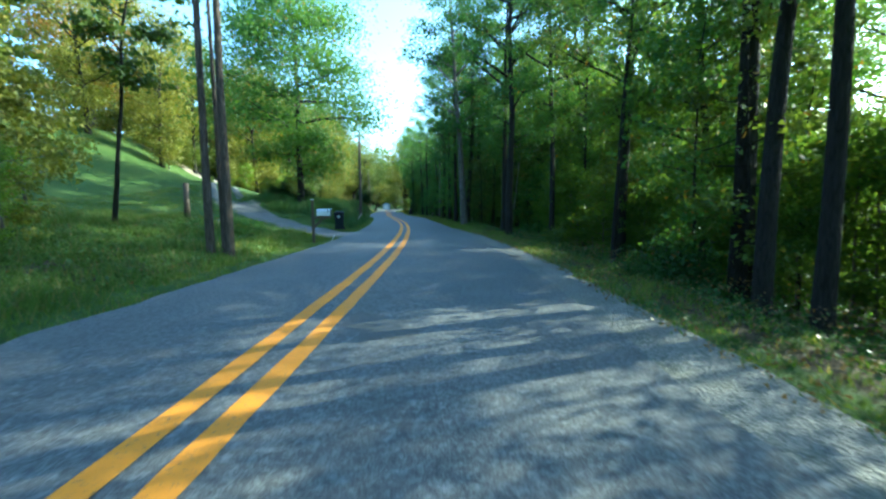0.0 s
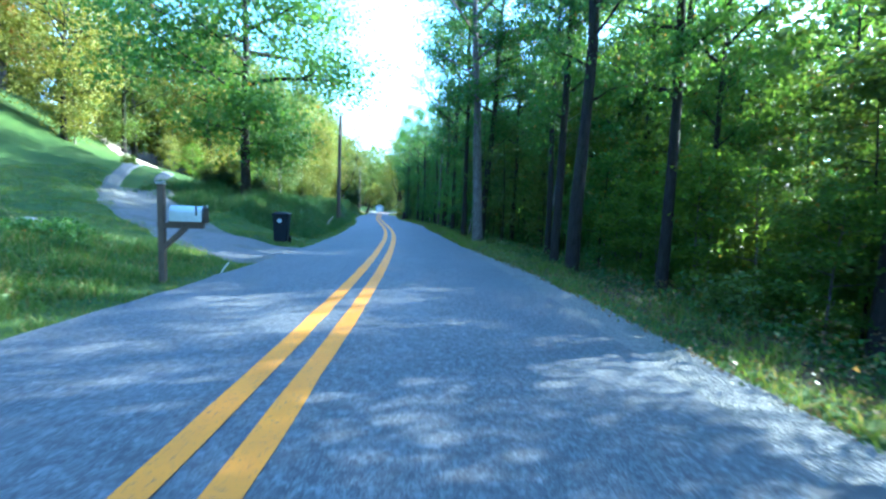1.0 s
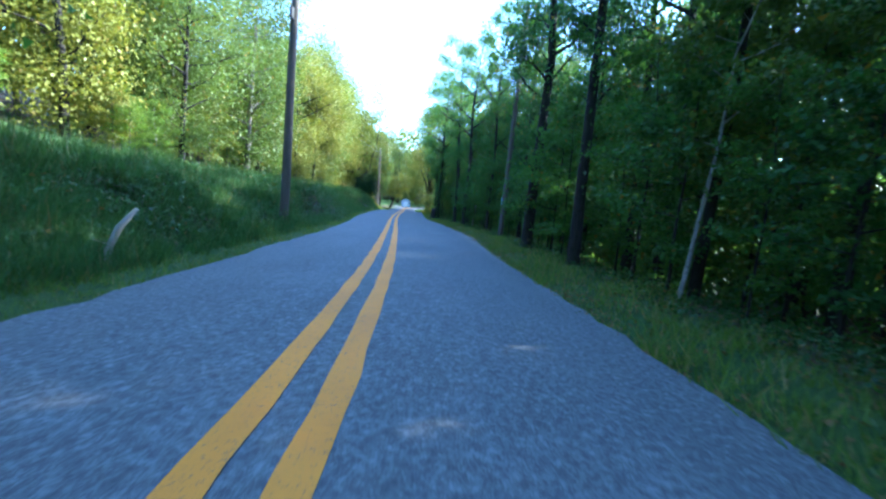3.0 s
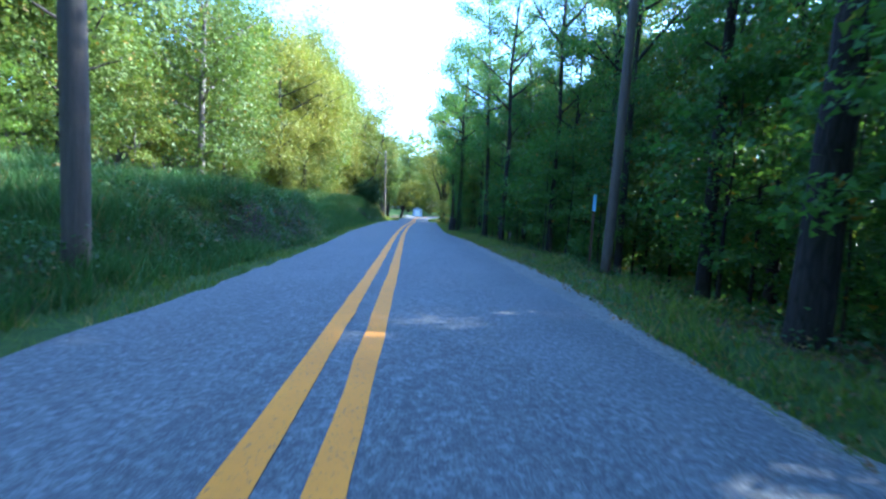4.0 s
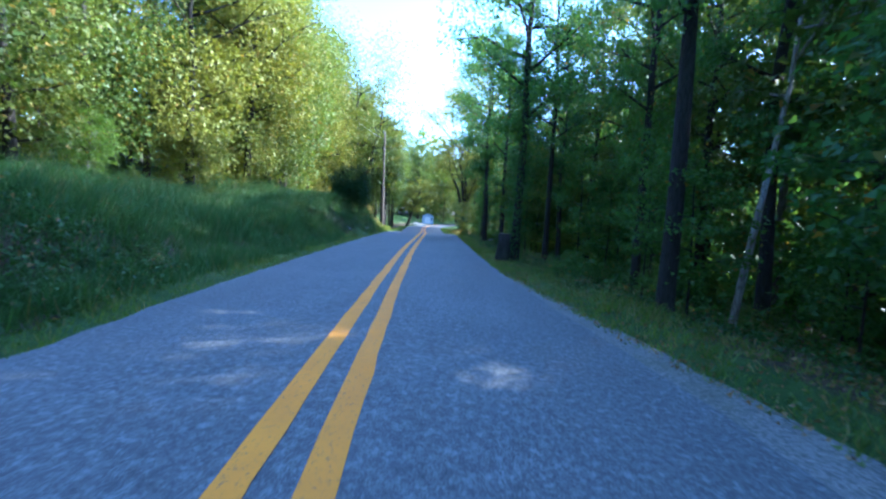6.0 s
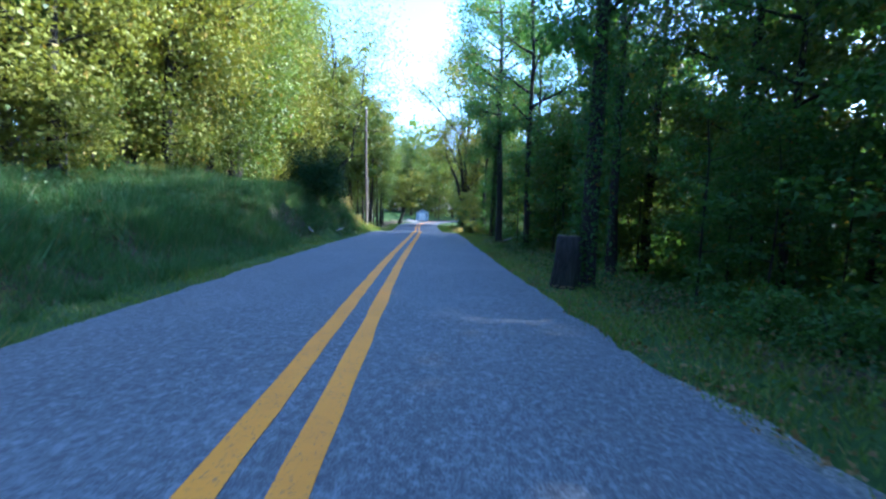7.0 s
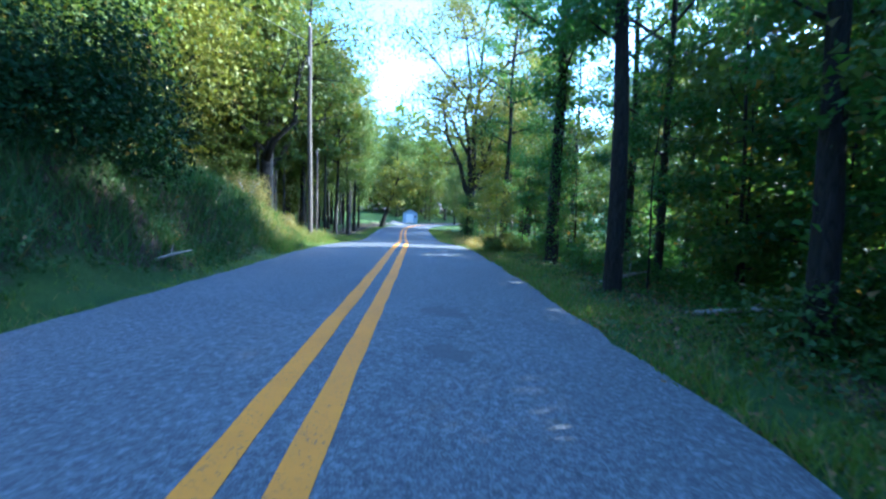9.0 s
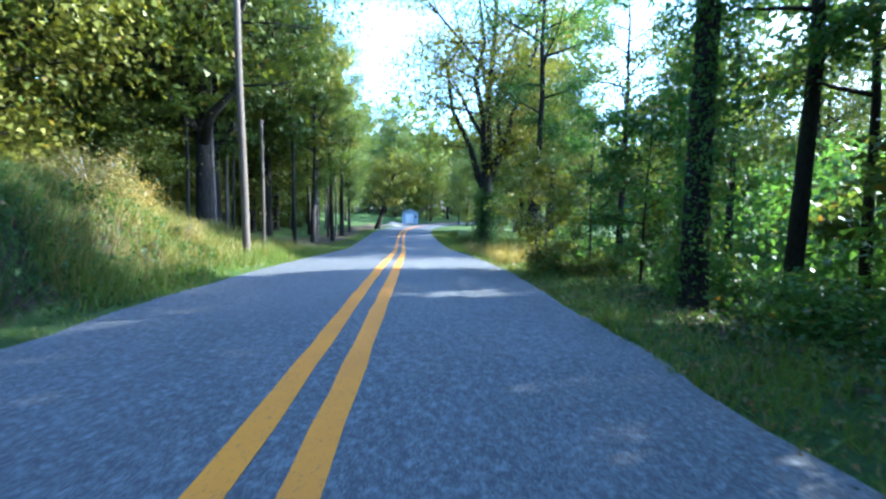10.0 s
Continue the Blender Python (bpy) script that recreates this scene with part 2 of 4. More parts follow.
GLASS_DARK = plain_material("dark_window_glass", (0.02, 0.025, 0.03), (0.04, 0.045, 0.05), 0.08, 0, 1.0, 0.0, spec=0.6)
STONE = plain_material("grey_field_stone", (0.16, 0.155, 0.145), (0.36, 0.35, 0.33), 0.9, 0, 3.0, 0.5)
WIRE = plain_material("grey_cable", (0.25, 0.25, 0.26), (0.4, 0.4, 0.42), 0.5)


# ---- the lie of the land ----
KY = np.array([-400, -60, -20, 0, 6, 12, 18, 24, 30, 36, 42, 48, 54, 60, 66, 72, 78, 84, 90, 96, 102, 115, 126, 135, 145, 155, 167, 200, 400, 900.0])
KX = np.array([2, -0.9, -1.5, -1.55, -1.58, -1.7, -2.02, -2.52, -3.17, -4.02, -5.07, -6.15, -7.26, -8.35, -9.36, -10.31, -11.15, -11.95, -12.8, -13.7, -14.7, -17.1, -18.9, -19.4, -18.3, -15.2, -9.5, 8, 120, 380.0])
DY = np.arange(-400, 900, 0.5)
KER = np.exp(-0.5 * (np.arange(-12, 13) * 0.5 / 2.0) ** 2)
DX = np.convolve(np.pad(np.interp(DY, KY, KX), 12, "edge"), KER / KER.sum(), "valid")


def lerp(v, xs, ys):
    return np.interp(v, xs, ys)


def centre(y):
    return lerp(y, DY, DX)


ZY = np.array([-400, 0, 66, 80, 90, 94, 108, 118, 135, 160, 200, 900.0])
ZZ = np.array([0, 0, 0, 0.1, 0.18, 0.12, -0.45, -0.3, 0.15, 0.5, 0.8, 2.0])
DZ = np.convolve(np.pad(np.interp(DY, ZY, ZZ), 12, "edge"), KER / KER.sum(), "valid")


def road_z(y):
    return lerp(y, DY, DZ)


def half_left(y):
    return lerp(y, [0, 15, 25, 38, 44, 52, 62, 80, 95, 130], [3.05, 2.85, 2.6, 2.55, 2.36, 2.42, 2.9, 3.15, 2.95, 2.9])


def half_right(y):
    return lerp(y, [0, 12, 20, 30, 40, 48, 57, 65, 100], [3.3, 3.3, 3.0, 2.84, 2.88, 2.98, 2.98, 2.88, 2.85])


def step(v, a, b):
    t = np.clip((v - a) / (b - a), 0, 1)
    return t * t * (3 - 2 * t)


def bumps(x, y, size, seed):
    """Smooth uneven ground: a few crossed waves, -1 to 1."""
    r = np.random.RandomState(seed)
    out = 0
    for k in range(5):
        a, p, q = r.uniform(0, 6.28), r.uniform(0, 6.28), r.uniform(0.7, 1.7)
        out = out + np.sin((x * np.cos(a) + y * np.sin(a)) * q * 6.28 / size + p)
    return out / 3.2


def land(x, y):
    """Height of the ground at x, y."""
    x, y = np.asarray(x, float), np.asarray(y, float)
    u = x - centre(y)
    d, e = -u - half_left(y), u - half_right(y)
    yard = np.maximum(step(y, 29, 25.5), step(d, 6.5, 11) * step(y, 49, 41))      # open yard before, bank after
    rise = lerp(y, [-10, 10, 18, 26, 34], [0.1, 0.15, 0.155, 0.2, 0.28])
    lawn = rise * np.clip(d - 0.9, 0, 22) + 0.03 * np.clip(d, 0, 1)
    top = lerp(y, [25, 32, 42, 54, 66, 74, 80, 87, 92, 97, 130], [1.2, 1.5, 1.4, 1.5, 1.25, 1.4, 2.2, 2.0, 1.2, 0.6, 0.3])
    bank = top * step(d + 0.4 * bumps(x, y, 4.5, 12), 0.6, lerp(y, [25, 44, 50, 58, 64, 74, 80, 90, 96], [4.5, 4.3, 2.3, 2.1, 4.4, 4.2, 2.0, 2.2, 4.5])) + 0.14 * np.clip(d - 4.4, 0, 9) + 0.05 * np.clip(d, 0, 1)
    left = yard * lawn + (1 - yard) * bank
    left = left + 0.28 * np.clip(d - 16, 0, 60) * step(y, 150, 100) + (0.22 * bumps(x, y, 5, 3) + 0.15 * bumps(x, y, 2.3, 6)) * step(d, 1.2, 3.5) * (1 - 0.7 * yard)
    shy = lerp(y, [-9, 19, 27, 28, 38, 47, 58, 66], [0.85, 0.65, 0.0, 0, 0.0, 0.65, 0.55, 0.0])
    right = 0.16 * step(e, shy + 0.05, shy + 0.8) * step(y, 18, 28) * step(y, 68, 58) - 0.02 * np.clip(e, 0, 1.2) - 1.1 * step(e, 1.3, 7) * step(y, 112, 95) + 0.18 * bumps(x, y, 6, 4) * step(e, 1.5, 5)
    z = road_z(y) + np.where(u < 0, np.where(d > 0, left - 0.04, -0.09), np.where(e > 0, right - 0.05, -0.09))
    far = np.hypot(x + 10, y - 60)
    return z + 34 * step(far, 110, 520) + 5 * bumps(x, y, 300, 5) * step(far, 200, 500)


def wet(ob, material):
    ob.data.materials.append(material)
    return ob


def mesh_from(name, verts, faces, smooth=False):
    me = bpy.data.meshes.new(name)
    me.from_pydata([tuple(v) for v in np.asarray(verts).tolist()], [], [tuple(f) for f in faces])
    if smooth:
        me.polygons.foreach_set("use_smooth", [True] * len(me.polygons))
    me.update()
    return me


def part(name, shape, material, parent=None, label=""):
    """Links a mesh or a bmesh as one object, under a thing or a part."""
    if isinstance(shape, bmesh.types.BMesh):
        me = bpy.data.meshes.new(name)
        shape.to_mesh(me)
        shape.free()
    else:
        me = shape
    ob = new(name, me)
    if material is not None and not me.materials:
        me.materials.append(material)
    if parent is not None:
        ob.parent = parent
    return tagged(ob, label) if label else ob


def grid_faces(n, m):
    i = np.arange((n - 1) * (m - 1))
    a = i // (m - 1) * m + i % (m - 1)
    return np.stack([a, a + 1, a + m + 1, a + m], 1).tolist()


# ground: one sheet that follows the road and reaches the horizon
uu = np.concatenate([-np.geomspace(1500, 36, 26), -np.arange(35, 12.6, -0.7), -np.arange(12.5, 1.9, -0.3), np.array([-1.2, 0, 1.2]), np.arange(2.0, 10, 0.3), np.geomspace(10.5, 1500, 34)])
vv = np.concatenate([-np.geomspace(1500, 26, 14), np.arange(-24, 136, 0.6), np.geomspace(138, 2200, 34)])
VV, UU = np.meshgrid(vv, uu, indexing="ij")
XX = centre(VV) + UU
XX = np.where(np.abs(UU) > 60, lerp(VV, [-60, 130], [0, -19]) + UU, XX)
ZZg = land(XX, VV)
me = mesh_from("ground", np.stack([XX, VV, ZZg], -1).reshape(-1, 3), grid_faces(len(vv), len(uu)), True)
dl, er = (-(XX - centre(VV)) - half_left(VV)), (XX - centre(VV) - half_right(VV))
lawn_w = np.where(UU < 0, np.maximum(np.maximum(step(VV, 30, 27), step(dl, 6.5, 10) * step(VV, 46, 40)) * step(dl, 34, 26), np.maximum(step(dl, 1.1, 0.7), 0.75 * step(dl, 2.6, 3.6) * step(dl, 26, 16))), np.maximum(step(er, 1.6, 0.9), step(VV, 97, 103)))
earth_w = np.where(UU < 0, step(dl, 0.5, 0.8) * step(dl, 2.2, 1.5) * np.maximum(step(VV, 43, 48) * step(VV, 63, 58), step(VV, 77, 80) * step(VV, 93, 89)), 0)
earth_w = np.maximum(earth_w, np.where(UU < 0, 0.8 * step(dl, 0.9, 1.4) * step(dl, 4.5, 3.0) * step(VV, 14, 10), 0))
for key, w in (("lawn", lawn_w), ("earth", earth_w)):
    me.attributes.new(key, "FLOAT", "POINT").data.foreach_set("value", w.reshape(-1).astype(np.float32))
ground = tagged(wet(new("ground", me), GROUND), "uneven verge soil, turf and leaf litter beside the road", "ground", kind="structure")


def ribbon(name, y0, y1, left, right, lift, material, dy=0.5, across=7, crown=0.012, wobble=0.0, seed=1):
    """A strip along the road between two offsets from its centre; offsets may be functions of y."""
    ys = np.arange(y0, y1 + 1e-6, dy)
    lo = left(ys) if callable(left) else np.full(len(ys), left)
    hi = right(ys) if callable(right) else np.full(len(ys), right)
    r = np.random.RandomState(seed)
    lo, hi = lo + wobble * r.normal(size=len(ys)), hi + wobble * r.normal(size=len(ys))
    f = np.linspace(0, 1, across)
    U = lo[:, None] + (hi - lo)[:, None] * f
    Y = np.repeat(ys[:, None], across, 1)
    Z = road_z(Y) + lift - crown * np.abs(U)
    slope = np.gradient(centre(ys), ys)[:, None]
    c = 1 / np.sqrt(1 + slope**2)
    X = centre(Y) + U * c
    return mesh_from(name, np.stack([X, Y - U * c * slope, Z], -1).reshape(-1, 3), grid_faces(len(ys), across)), material


def strip(name, label, category, *args, kind="structure", **keys):
    me, m = ribbon(name, *args, **keys)
    return tagged(wet(new(name, me), m), label, category, kind=kind)


strip("road", "grey chip-sealed asphalt country road with worn edges", "road", -80, 260, lambda y: -half_left(y), half_right, 0.03, ASPHALT, across=9, wobble=0.035)
strip("shoulder", "loose gravel shoulder along the asphalt edge", "shoulder", -20, 27, lambda y: half_right(y) - 0.1, lambda y: half_right(y) + lerp(y, [0, 20, 27], [0.85, 0.65, 0.05]), 0.01, SHOULDER, across=6, wobble=0.05)
strip("shoulder", "loose gravel shoulder along the asphalt edge", "shoulder", 38, 66, lambda y: half_right(y) - 0.1, lambda y: half_right(y) + lerp(y, [38, 47, 58, 66], [0.05, 0.7, 0.6, 0.05]), 0.01, SHOULDER, across=6, wobble=0.05, seed=4)
for off in (-0.188, 0.212):
    strip("road_line", "worn yellow painted centre line on the asphalt", "road marking", -60, 200, off - 0.096, off + 0.096, 0.036, PAINT, across=3, wobble=0.006, seed=int(off * 10) + 9)



def road_patch(x, y, wide, deep, seed):
    """A ragged dark tar patch lying on the asphalt."""
    r = np.random.RandomState(seed)
    a = np.linspace(0, 2 * math.pi, 28, endpoint=False)
    q = 1 + 0.3 * np.sin(2 * a + r.uniform(0, 6)) + 0.16 * np.sin(5 * a + r.uniform(0, 6)) + r.normal(size=28) * 0.08
    px, py = x + np.cos(a) * q * wide / 2, y + np.sin(a) * q * deep / 2
    pz = road_z(py) + 0.035 - 0.012 * np.abs(px - centre(py))
    v = np.concatenate([[[x, y, float(road_z(y)) + 0.036 - 0.012 * abs(x - float(centre(y)))]], np.stack([px, py, pz], 1)])
    tagged(wet(new("road_patch", mesh_from("road_patch", v, [(0, 1 + i, 1 + (i + 1) % 28) for i in range(28)])), TAR), "ragged dark worn patch in the asphalt", "road patch", kind="structure")


for x, y, wide, deep, seed in ((-10.5, 81.3, 0.5, 0.6, 1), (-10.3, 79.65, 0.4, 0.45, 2), (-0.8, 4.6, 0.8, 0.9, 3), (1.66, 11.3, 0.3, 0.35, 5)):
    road_patch(x, y, wide, deep, seed)


# ---- plants ----
def tube(path, radii, sides=7, wob=0.0, rs=None):
    """Verts and faces of a tapered tube along a path."""
    path, out, faces = np.asarray(path, float), [], []
    ang = np.arange(sides) * 2 * math.pi / sides
    for i, (p, r) in enumerate(zip(path, radii)):
        t = path[min(i + 1, len(path) - 1)] - path[max(i - 1, 0)]
        t = t / (np.linalg.norm(t) + 1e-9)
        a = np.cross(t, (0.0, 1.0, 0.0) if abs(t[1]) < 0.9 else (1.0, 0.0, 0.0))
        a /= np.linalg.norm(a)
        b = np.cross(t, a)
        k = 1 + (wob * rs.normal(size=sides) if wob else 0)
        out.append(p + r * ((np.cos(ang) * k)[:, None] * a + (np.sin(ang) * k)[:, None] * b))
        if i:
            o, q = (i - 1) * sides, i * sides
            faces += [(o + j, o + (j + 1) % sides, q + (j + 1) % sides, q + j) for j in range(sides)]
    n = len(path)
    faces.append(tuple(range((n - 1) * sides, n * sides)))
    faces.append(tuple(range(sides - 1, -1, -1)))
    return np.concatenate(out), faces


class Shape:
    """Collects verts and faces of one mesh."""

    def __init__(self):
        self.v, self.f, self.n = [], [], 0

    def add(self, verts, faces):
        self.v.append(np.asarray(verts))
        self.f += [tuple(i + self.n for i in f) for f in faces]
        self.n += len(verts)

    def mesh(self, name, smooth=False):
        return mesh_from(name, np.concatenate(self.v), self.f, smooth)


def loose_triangles(name, v):
    """A mesh of single triangles from their corners."""
    n = len(v) // 3
    me = bpy.data.meshes.new(name)
    me.vertices.add(3 * n)
    me.vertices.foreach_set("co", v.astype(np.float32).ravel())
    me.loops.add(3 * n)
    me.loops.foreach_set("vertex_index", np.arange(3 * n, dtype=np.int32))
    me.polygons.add(n)
    me.polygons.foreach_set("loop_start", (np.arange(n) * 3).astype(np.int32))
    me.update(calc_edges=True)
    return me


def leaf_cloud(name, centres, spread, per, size, rs, flat=0.55):
    """Many small folded leaves in clumps round the centres, as one mesh."""
    centres = np.asarray(centres)
    n = len(centres) * per
    out = rs.normal(size=(n, 3))
    c = np.repeat(centres, per, 0) + out * np.repeat(np.broadcast_to(spread, (len(centres), 3)), per, 0)
    nor = rs.normal(size=(n, 3)) * (0.8, 0.8, flat) + 0.5 * out + (0, 0, 0.7)    # leaves face out of their clump and up
    nor /= np.linalg.norm(nor, axis=1)[:, None]
    a = np.cross(nor, rs.normal(size=(n, 3)))
    a /= np.linalg.norm(a, axis=1)[:, None] + 1e-9
    b = np.cross(nor, a)
    s = (size * rs.uniform(0.6, 1.35, n))[:, None]
    tip = nor * s * rs.uniform(-0.35, 0.35, n)[:, None]
    v = np.stack([c - a * s + tip, c + (0.55 * a - 0.62 * b) * s, c + (0.55 * a + 0.62 * b) * s], 1).reshape(-1, 3)
    return loose_triangles(name, v)


def make_tree(name, seed, height, radius, low, reach, leaves, size, leaf, bark, limbs=15, thick=1.0, ivy=0.0, lean=0.0, top_w=0.45, label="", category="tree", fork=False, dense=1.0, rise=0.55, widest=0.35, tuft=0.55):
    """A tree at the origin: Empty > trunk, crown. low: height of the first limbs; reach: the crown's radius."""
    rs = np.random.RandomState(seed)
    tree = new(name)
    wood = Shape()
    k = 9
    ts = np.linspace(0, 1, k)
    drift = np.cumsum(rs.normal(size=(k, 2)) * 0.018 * height * 0.5, 0) * ts[:, None]
    line = np.stack([drift[:, 0] + lean * ts * height, drift[:, 1], ts * height * 0.94], 1)
    line = np.insert(line, 1, line[0] + (line[1] - line[0]) * 0.12, 0)
    line[0, 2] -= 0.25
    tr = np.insert(ts, 1, 0.015)
    rad = radius * (1 - 0.86 * tr) ** 0.85
    if fork:
        rad = np.where(line[:, 2] > low * 1.3, rad * 0.74, rad)
    rad[0], rad[1] = radius * 1.4, radius * 1.1
    wood.add(*tube(line, rad, 10, 0.05, rs))

    def on_trunk(h):
        return np.array([np.interp(h, line[:, 2], line[:, j]) for j in range(3)]), np.interp(h, line[:, 2], rad)

    clumps, wide = [], []
    for j in range(limbs):
        f = (j + 0.5) / limbs
        h = low + (height * 0.92 - low) * f ** 0.9
        a = j * 2.4 + rs.uniform(-0.5, 0.5)
        env = (f / widest) ** 0.5 if f < widest else 1 - (1 - top_w) * ((f - widest) / (1 - widest)) ** 1.3
        length = reach * max(0.35, env) * rs.uniform(0.75, 1.15)
        p0, r0 = on_trunk(h)
        way = np.array([math.cos(a), math.sin(a), 0.0])
        lift = rise * rs.uniform(0.5, 1.3)
        pts = [p0 + way * length * q + np.array([0, 0, length * lift * q ** 1.1]) + rs.normal(size=3) * 0.05 * length * q for q in (0, 0.3, 0.62, 1.0)]
        r1 = min(r0 * 0.7, (0.02 + 0.022 * length) * thick)
        wood.add(*tube(pts, [r1, r1 * 0.75, r1 * 0.5, r1 * 0.18], 4))
        for q in (0.55, 0.8, 1.0):
            clumps.append(np.array([np.interp(q, (0, 0.3, 0.62, 1.0), [p[c] for p in pts]) for c in range(3)]))
        for side in (-1, 1):
            b0 = np.array(pts[1]) * 0.4 + np.array(pts[2]) * 0.6
            out = np.array([math.cos(a + side * 0.8), math.sin(a + side * 0.8), lift * 0.6]) * length * rs.uniform(0.4, 0.6)
            wood.add(*tube([b0, b0 + out * 0.5 + rs.normal(size=3) * 0.04 * length, b0 + out], [r1 * 0.45, r1 * 0.3, 0.008], 3))
            clumps += [b0 + out * 0.6, b0 + out]
    for j in range(4 if fork else 0):                  # thick rising leaders above the fork
        a, out = j * 1.7 + 0.6, reach * rs.uniform(0.45, 0.75)
        p0, r0 = on_trunk(low * rs.uniform(0.7, 1.15))
        pts = [p0 + np.array([math.cos(a), math.sin(a), 0]) * out * (q ** 0.85) + np.array([0, 0, (height * 0.86 - low) * q ** 1.35]) + rs.normal(size=3) * 0.035 * height * min(q, 0.6) for q in np.linspace(0, 1, 7)]
        wood.add(*tube(pts, [max(0.02, radius * 0.66 * (1 - 0.93 * q)) for q in np.linspace(0, 1, 7)], 8, 0.05, rs))
        clumps += [np.array(p) for p in pts[3:]]
        for p in pts[2:-1]:
            for s in (-1, 1):
                b = a + s * rs.uniform(0.6, 1.3)
                tip = p + np.array([math.cos(b), math.sin(b), rs.uniform(-0.1, 0.5)]) * reach * rs.uniform(0.25, 0.5)
                wood.add(*tube([p, (p + tip) / 2 + rs.normal(size=3) * 0.03 * reach, tip], [radius * 0.17, radius * 0.11, 0.012], 4))
                clumps += [tip, (p + 2 * tip) / 3]
    clumps.append(line[-1] + (0, 0, 0.02 * height))
    clumps = np.array(clumps)
    extra = clumps[rs.randint(len(clumps), size=int(len(clumps) * 0.6))] + rs.normal(size=(int(len(clumps) * 0.6), 3)) * reach * 0.16
    clumps = np.concatenate([clumps, extra])
    per = max(4, leaves // len(clumps))
    sp = reach * 0.135 * dense
    part("trunk", wood.mesh("trunk", True), bark, tree)
    part("crown", leaf_cloud("crown", clumps, (sp, sp, sp * tuft), per, size, rs), leaf, tree)
    if ivy:
        hs = rs.uniform(0.0, ivy, 170)
        ang = rs.uniform(0, 6.28, 170)
        out = 0.05 + 0.55 * rs.rand(170) ** 2 * np.clip(hs / 3 - 0.3, 0, 1)
        pts = np.array([on_trunk(h)[0] + (on_trunk(h)[1] + o) * np.array([math.cos(a), math.sin(a), 0]) for h, a, o in zip(hs, ang, out)])
        part("ivy", leaf_cloud("ivy", pts, (0.17, 0.17, 0.35), 46, 0.055, rs), LEAF_DEEP, tree, "dark ivy leaves climbing the trunk")
    return tagged(tree, label, category)


def make_bush(name, seed, wide, high, leaves, size, leaf, label, category="bush", bark=None):
    """A bush at the origin: Empty > stems, foliage."""
    rs = np.random.RandomState(seed)
    bush = new(name)
    wood, tips = Shape(), []
    for j in range(9):
        a, q = j * 2.4 + rs.uniform(-0.3, 0.3), rs.uniform(0.3, 1.0)
        tip = np.array([math.cos(a) * wide * q, math.sin(a) * wide * q, high * (1.05 - 0.55 * q * q) * rs.uniform(0.8, 1.1)])
        mid = tip * (0.45, 0.45, 0.6)
        wood.add(*tube([(0.05 * math.cos(a), 0.05 * math.sin(a), -0.1), mid, tip], [0.03, 0.02, 0.006], 4))
        tips += [tip, mid * (1.3, 1.3, 0.9), tip * (0.8, 0.8, 0.7), tip * (1.05, 1.05, 0.45), tip * (1.1, 1.1, 0.2)]
    part("stem_cluster", wood.mesh("stem_cluster"), bark or BARK_DARK, bush)
    part("foliage", leaf_cloud("foliage", np.array(tips), (wide * 0.2, wide * 0.2, high * 0.11), leaves // len(tips), size, rs), leaf, bush)
    return tagged(bush, label, category)


def at(x, y, turn=0.0, scale=1.0, sink=0.05, tall=None, leanx=0.0):
    z = float(land(x, y)) - sink
    return pose(x, y, z, 0, leanx, turn) @ Matrix.Diagonal((scale, scale, tall or scale, 1))


class Kind:
    """A plant kind with several built variants; set() puts down the next copy."""

    def __init__(self, makers):
        self.first, self.used = makers, [False] * len(makers)
        self.count = 0

    def set(self, m, group="", label="", pick=None):
        i = self.count % len(self.first) if pick is None else pick
        self.count += 1
        if self.used[i]:
            ob = copy_thing(self.first[i], m)
        else:
            ob = self.first[i]
            ob.matrix_basis = m
            self.used[i] = True
        return tagged(ob, label, group=group)


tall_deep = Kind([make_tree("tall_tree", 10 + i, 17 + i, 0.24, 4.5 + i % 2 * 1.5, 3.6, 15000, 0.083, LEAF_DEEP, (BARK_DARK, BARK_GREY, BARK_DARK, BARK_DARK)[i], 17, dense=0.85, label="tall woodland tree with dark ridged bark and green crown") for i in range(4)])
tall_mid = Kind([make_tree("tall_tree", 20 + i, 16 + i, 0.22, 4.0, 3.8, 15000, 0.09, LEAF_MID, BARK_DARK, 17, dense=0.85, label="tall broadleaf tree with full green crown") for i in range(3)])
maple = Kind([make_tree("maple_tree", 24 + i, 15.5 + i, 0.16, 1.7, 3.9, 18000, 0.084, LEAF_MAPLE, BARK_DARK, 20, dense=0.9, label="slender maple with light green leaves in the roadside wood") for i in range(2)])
lit_tree = Kind([make_tree("broadleaf_tree", 30 + i, 12.5 + i, 0.2, 0.9, 3.7, 22000, 0.098, (LEAF_LIGHT, LEAF_MID, LEAF_LIGHT, LEAF_MID)[i], (BARK_DARK, BARK_GREY, BARK_DARK, BARK_DARK)[i], 24, widest=0.4, dense=1.25, tuft=0.85, label="full-crowned broadleaf tree on the sunlit hillside") for i in range(4)])
back_deep = Kind([make_tree("tall_tree", 110 + i, 17 + i, 0.22, 2.6, 4.2, 4200, 0.215, (LEAF_DEEP, LEAF_MID, LEAF_MID)[i], (BARK_DARK, BARK_GREY, BARK_DARK)[i], 9, label="tall woodland tree standing deep in the wood") for i in range(3)])
back_lit = Kind([make_tree("broadleaf_tree", 130 + i, 13.5 + i, 0.2, 2.0, 3.8, 2600, 0.31, (LEAF_LIGHT, LEAF_MID)[i], BARK_GREY, 10, widest=0.4, label="leafy tree standing deeper in the hillside wood") for i in range(2)])
